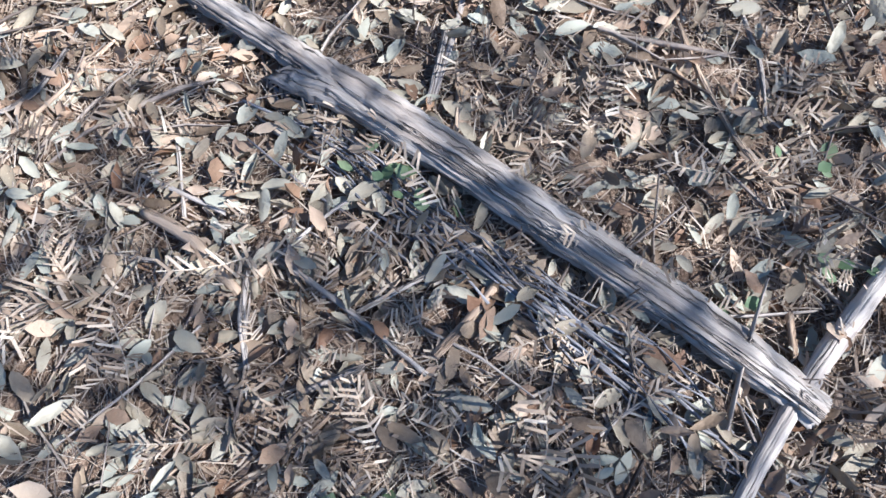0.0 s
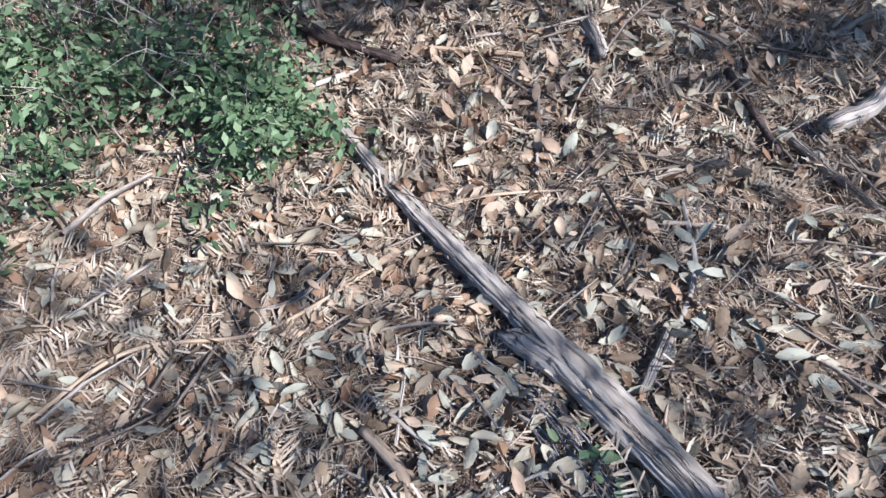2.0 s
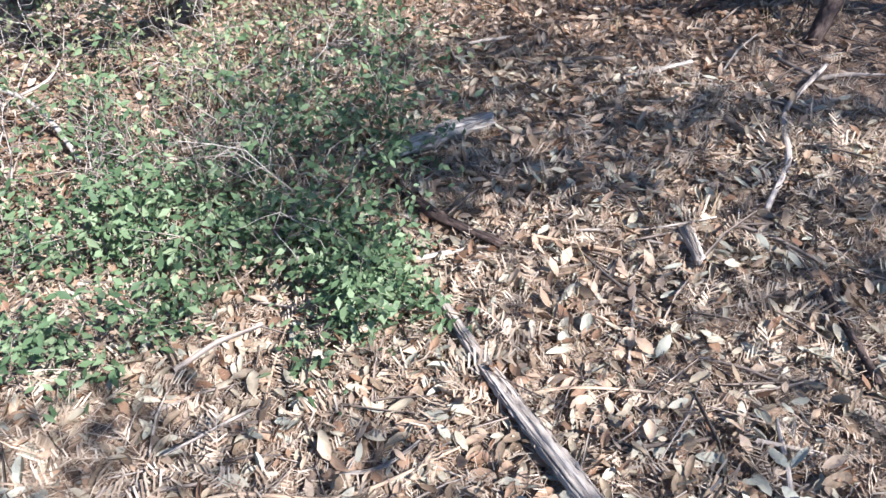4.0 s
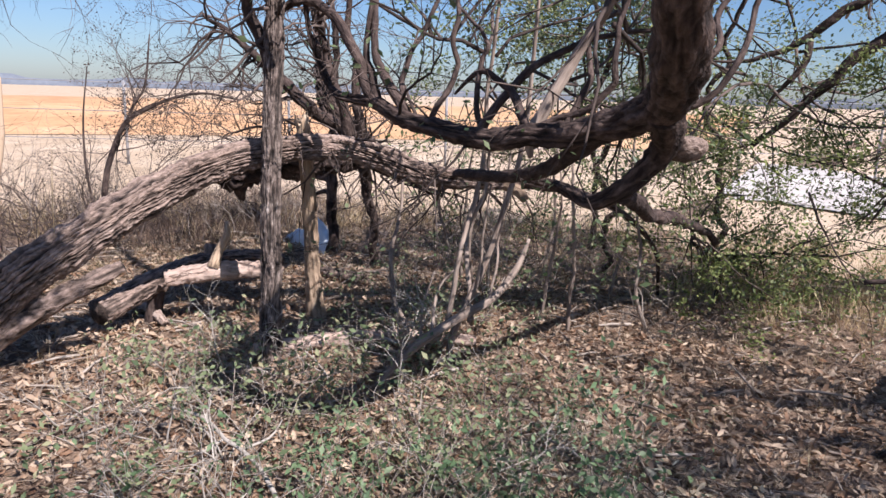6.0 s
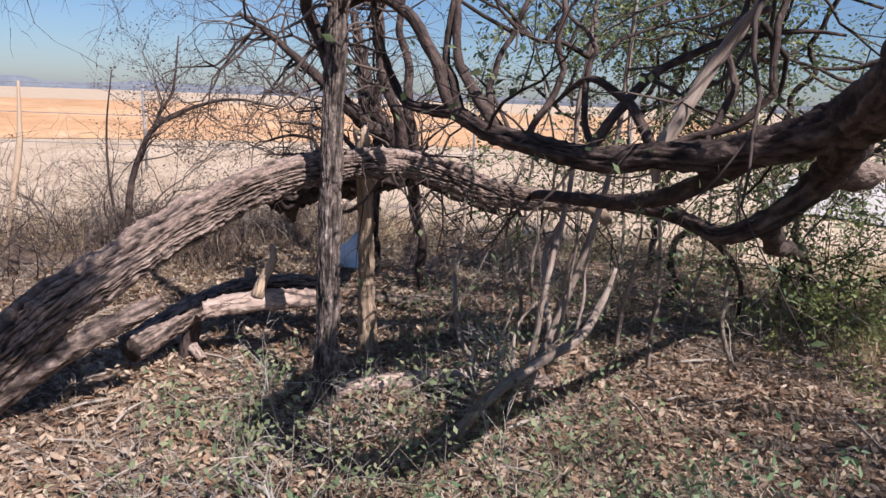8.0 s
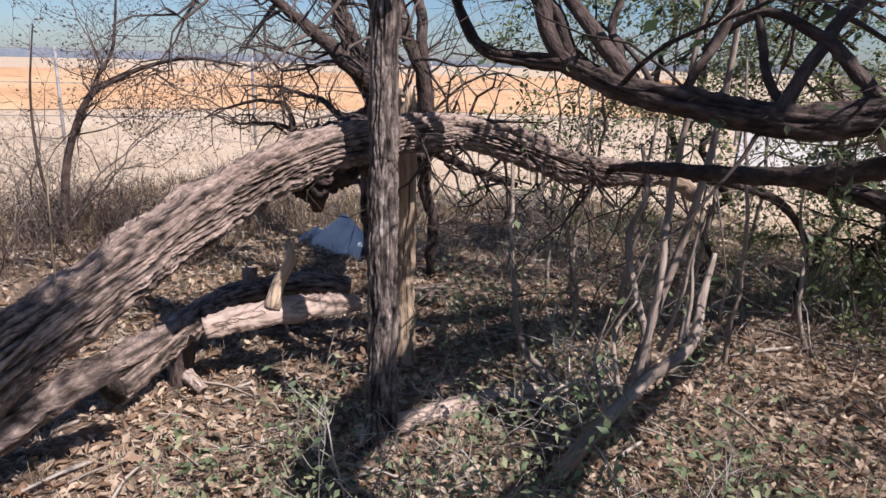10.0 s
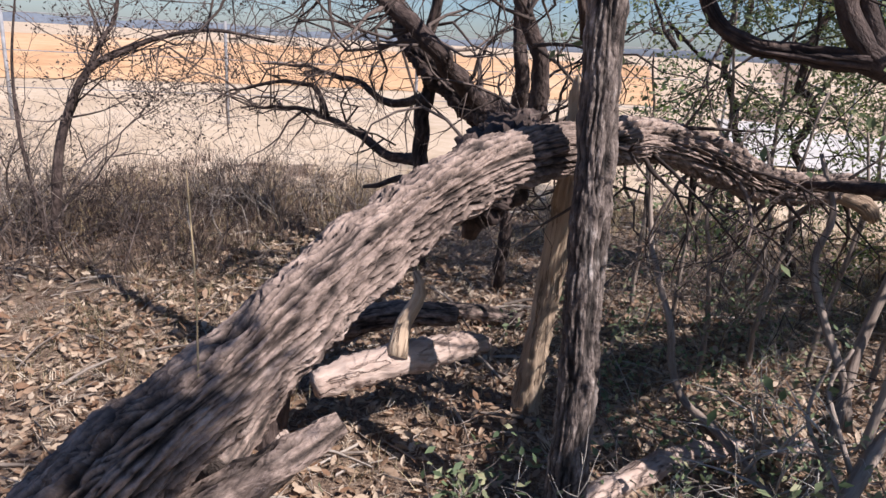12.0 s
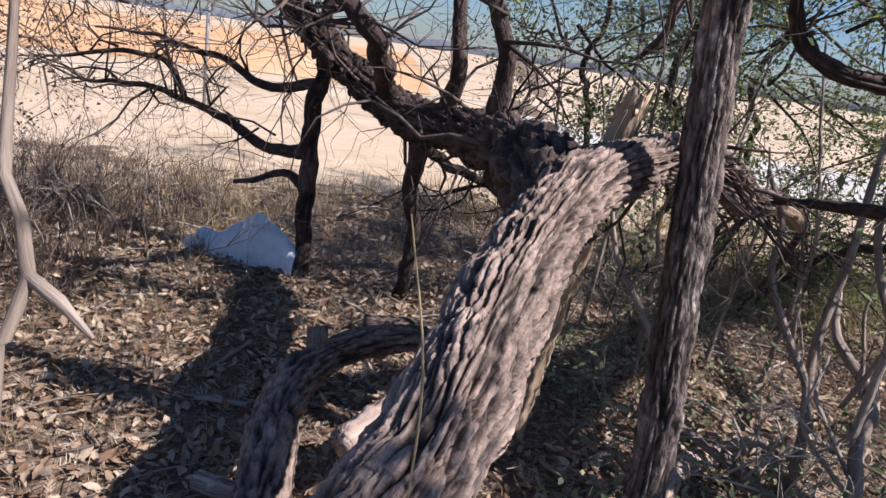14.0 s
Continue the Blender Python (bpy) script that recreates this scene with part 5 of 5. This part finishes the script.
def slim_sapling(x, y, h, rs):
    """A thin crooked stem with a few twigs and sparse leaves."""
    rng = random.Random(rs)
    b = empty("sapling", (x, y, lift(x, y)), "thin upright grey sapling with bare twigs", "sapling", "thin saplings behind the arched trunk")
    pts = [(x, y, lift(x, y) - 0.02, 0.014)]
    for i in range(4):
        pts.append((pts[-1][0] + rng.gauss(0, 0.05), pts[-1][1] + rng.gauss(0, 0.05), pts[-1][2] + h / 4, 0.0125 - 0.0025 * i))
    st = limb("stem", pts, M_STEM, b, sides=8, step=0.04, rough=0.15, seed=rs, wander=0.02)
    v, f, t = [], [], []
    for p, w, ln, r in along(pts[1:], 8, rng, (0, 0, 0.4), 0.34, 0.004):
        spray(v, f, rng, p, w, ln, r, 1, crook=0.4, kids=3, tips=t)
    part("twigs", mesh_of("twigs", v, f, M_TWIG), st, kind="stuff")
    leaves_at("leaves", around(t[::2], 2, 0.025, rs), M_SAGE, 0.018, 0.036, st, "", rs, "stuff")


for k, (x, y, h) in enumerate(((-3.15, 3.75, 1.15), (-2.95, 3.95, 1.3), (-3.35, 4.3, 1.6), (-2.7, 4.2, 1.2), (-2.45, 4.1, 1.7), (-3.6, 4.5, 1.4), (-2.1, 4.6, 1.1), (-3.05, 4.8, 1.9), (-2.6, 5.1, 1.8))):
    slim_sapling(x, y, h, 700 + k)

fence = empty("fence", (-14, 6, 0.13), "thin wire fence with slim steel posts across the field", "fence")
FA, FB = Vector((-17.0, 3.0, 0.13)), Vector((-2.0, 16.5, 0.13))
for k in range(8):
    p = FA.lerp(FB, k / 7)
    limb("post", [(p.x, p.y, -0.2, 0.025), (p.x, p.y, 0.8, 0.025), (p.x, p.y, 1.62, 0.025)], M_STEEL, fence, sides=8, step=0.8)
for h in (1.6, 1.1, 0.6):
    limb("wire", [(FA.x, FA.y, h, 0.007), ((FA.x + FB.x) / 2, (FA.y + FB.y) / 2, h - 0.02, 0.007), (FB.x, FB.y, h, 0.007)], M_STEEL, fence, sides=5, step=4)

# ---- leaf litter, last ----
def litter(count, area, rs):
    r = np.random.RandomState(rs)
    xy = np.array([area(r) for _ in range(count)])
    return r, xy


def near_spot(r):
    return r.uniform(-1.9, 1.25), r.uniform(0.15, 3.0)


def mid_spot(r):
    while True:
        x, y = r.uniform(-7.0, 1.5), r.uniform(-1.0, 7.4)
        if math.hypot(x + 2, y) < 7.4 + r.normal(0, 0.3):
            return x, y


def path_spot(r):
    return r.uniform(-6.0, -0.2), r.uniform(0.9, 4.6)


def lay(name, count, area, low, high, rs, up, tip, tv, tf, mat, label, category="leaves"):
    r, xy = litter(count, area, rs)
    z = np.array([lift(x, y) for x, y in xy]) + r.uniform(0.001, up, count)
    p = np.column_stack([xy, z])
    t = turns_of(r.uniform(0, 6.283, count), r.normal(0, tip, count), r.normal(0, tip * 1.2, count))
    s = r.uniform(low, high, count)[:, None] * np.column_stack([np.ones(count), r.uniform(0.6, 1.1, count), r.uniform(-1.5, 4.0, count)])
    ob = new(name, many(name, tv, tf, p, t, s, mat))
    return tagged(ob, label, category, kind="stuff")


CURL_V = [(0, 0, 0), (0.22, 0.16, 0.05), (0.6, 0.22, 0.06), (0.88, 0.13, 0.04), (1, 0, 0.03), (0.88, -0.13, 0.04), (0.6, -0.22, 0.06), (0.22, -0.16, 0.05), (0.3, 0, -0.012), (0.62, 0, -0.02), (0.85, 0, -0.005)]
CURL_F = [(0, 8, 1), (1, 8, 9, 2), (2, 9, 10, 3), (3, 10, 4), (0, 7, 8), (7, 6, 9, 8), (6, 5, 10, 9), (5, 4, 10)]
def comb(bend, gaps):
    """A dry feathery leaf: a thin curved rib with short side leaflets, some lost."""
    r = random.Random(gaps)
    v, f = [], []
    def at(u, w, z):
        a = bend * u
        return (u - 0.5 * bend * abs(a) * u * 0.3 - math.sin(a) * w, 0.5 * bend * u * u + math.cos(a) * w, z)
    for i in range(5):
        u = i / 4
        v += [at(u, -0.007, 0.012 * i), at(u, 0.007, 0.012 * i)]
    f += [(2 * i, 2 * i + 1, 2 * i + 3, 2 * i + 2) for i in range(4)]
    for k in range(11):
        for sgn in (-1, 1):
            if r.random() < 0.22:
                continue
            u = 0.08 + k * 0.083 + r.gauss(0, 0.008)
            ln = (0.19 * math.sin(math.pi * (0.2 + 0.65 * u)) + r.gauss(0, 0.02)) * sgn
            z, b = 0.05 * u + r.gauss(0, 0.035), len(v)
            lean_by = r.uniform(0.05, 0.14)
            v += [at(u - 0.017, 0, 0.05 * u), at(u + 0.017, 0, 0.05 * u), at(u + lean_by + 0.014, ln, z + 0.03), at(u + lean_by - 0.014, ln, z + 0.03)]
            f.append((b, b + 1, b + 2, b + 3))
    return v, f


BIT_V = [(0, -0.014, 0), (0, 0.014, 0), (0.5, 0.016, 0.06), (1, 0.006, 0), (1, -0.006, 0), (0.5, -0.016, 0.06)]
BIT_F = [(0, 1, 2, 5), (5, 2, 3, 4)]
TWIG_V = [(0, -0.012, 0), (0, 0.012, 0), (0, 0, 0.02), (0.5, 0.03, 0.01), (0.5, 0.05, 0.01), (0.5, 0.04, 0.028), (1, -0.006, 0), (1, 0.006, 0), (1, 0, 0.01)]
TWIG_F = [(0, 1, 4, 3), (1, 2, 5, 4), (2, 0, 3, 5), (3, 4, 7, 6), (4, 5, 8, 7), (5, 3, 6, 8)]

lay("leaf_litter", 6600, near_spot, 0.03, 0.07, 61, 0.030, 0.3, CURL_V, CURL_F, M_LEAF, "fallen grey-brown oval oak leaves covering the ground")
lay("leaf_litter", 26000, mid_spot, 0.03, 0.064, 62, 0.03, 0.4, OVAL_V, OVAL_F, M_LEAFM, "fallen brown oak leaves under the trees")
lay("leaf_litter", 17000, path_spot, 0.03, 0.065, 162, 0.03, 0.4, OVAL_V, OVAL_F, M_LEAFM, "fallen pale leaves under the trees")
for k in range(5):
    cv, cf = comb((-0.9, -0.4, 0.2, 0.6, 1.1)[k], 90 + k)
    lay("leaflet_litter", 520, near_spot, 0.09, 0.17, 63 + 10 * k, 0.016, 0.25, cv, cf, M_STRAW, "dry feathery tan leaflets among the leaves")
    lay("leaflet_litter", 600, mid_spot, 0.08, 0.15, 64 + 10 * k, 0.02, 0.3, cv, cf, M_STRAW, "dry feathery tan leaflets among the leaves")
lay("straw_litter", 50000, near_spot, 0.02, 0.07, 65, 0.016, 0.2, BIT_V, BIT_F, M_STRAW, "fine broken straw and leaf bits on the soil")
lay("straw_litter", 48000, mid_spot, 0.03, 0.09, 66, 0.02, 0.25, BIT_V, BIT_F, M_STRAW, "fine broken straw and leaf bits on the soil")
lay("twig_litter", 2600, near_spot, 0.05, 0.22, 67, 0.018, 0.1, TWIG_V, TWIG_F, M_TWIG, "thin broken dead twigs on the soil", "twigs")
lay("twig_litter", 5000, mid_spot, 0.06, 0.3, 68, 0.025, 0.12, TWIG_V, TWIG_F, M_TWIG, "thin broken dead twigs on the soil", "twigs")


def single_leaves():
    """The leaves that lie on top beside the log, one by one."""
    r = np.random.RandomState(70)
    shapes = []
    for k in range(6):
        w, c = r.uniform(0.65, 1.05), r.uniform(-0.6, 2.2)
        shapes.append(mesh_of("leaf", [(x, y * w, z * c + 0.04 * c * math.sin(3 * x)) for x, y, z in CURL_V], CURL_F, M_LEAFO))
    for k in range(300):
        x, y = r.uniform(-0.75, 0.85), r.uniform(0.33, 1.3)
        ob = part("leaf", shapes[k % 6], ground)
        s = r.uniform(0.036, 0.068)
        ob.matrix_basis = pose(x, y, lift(x, y) + 0.018 + r.uniform(0, 0.014), math.degrees(r.normal(0, 0.22)), math.degrees(r.normal(0, 0.18)), r.uniform(0, 360)) @ Matrix.Diagonal((s, s, s, 1))


single_leaves()
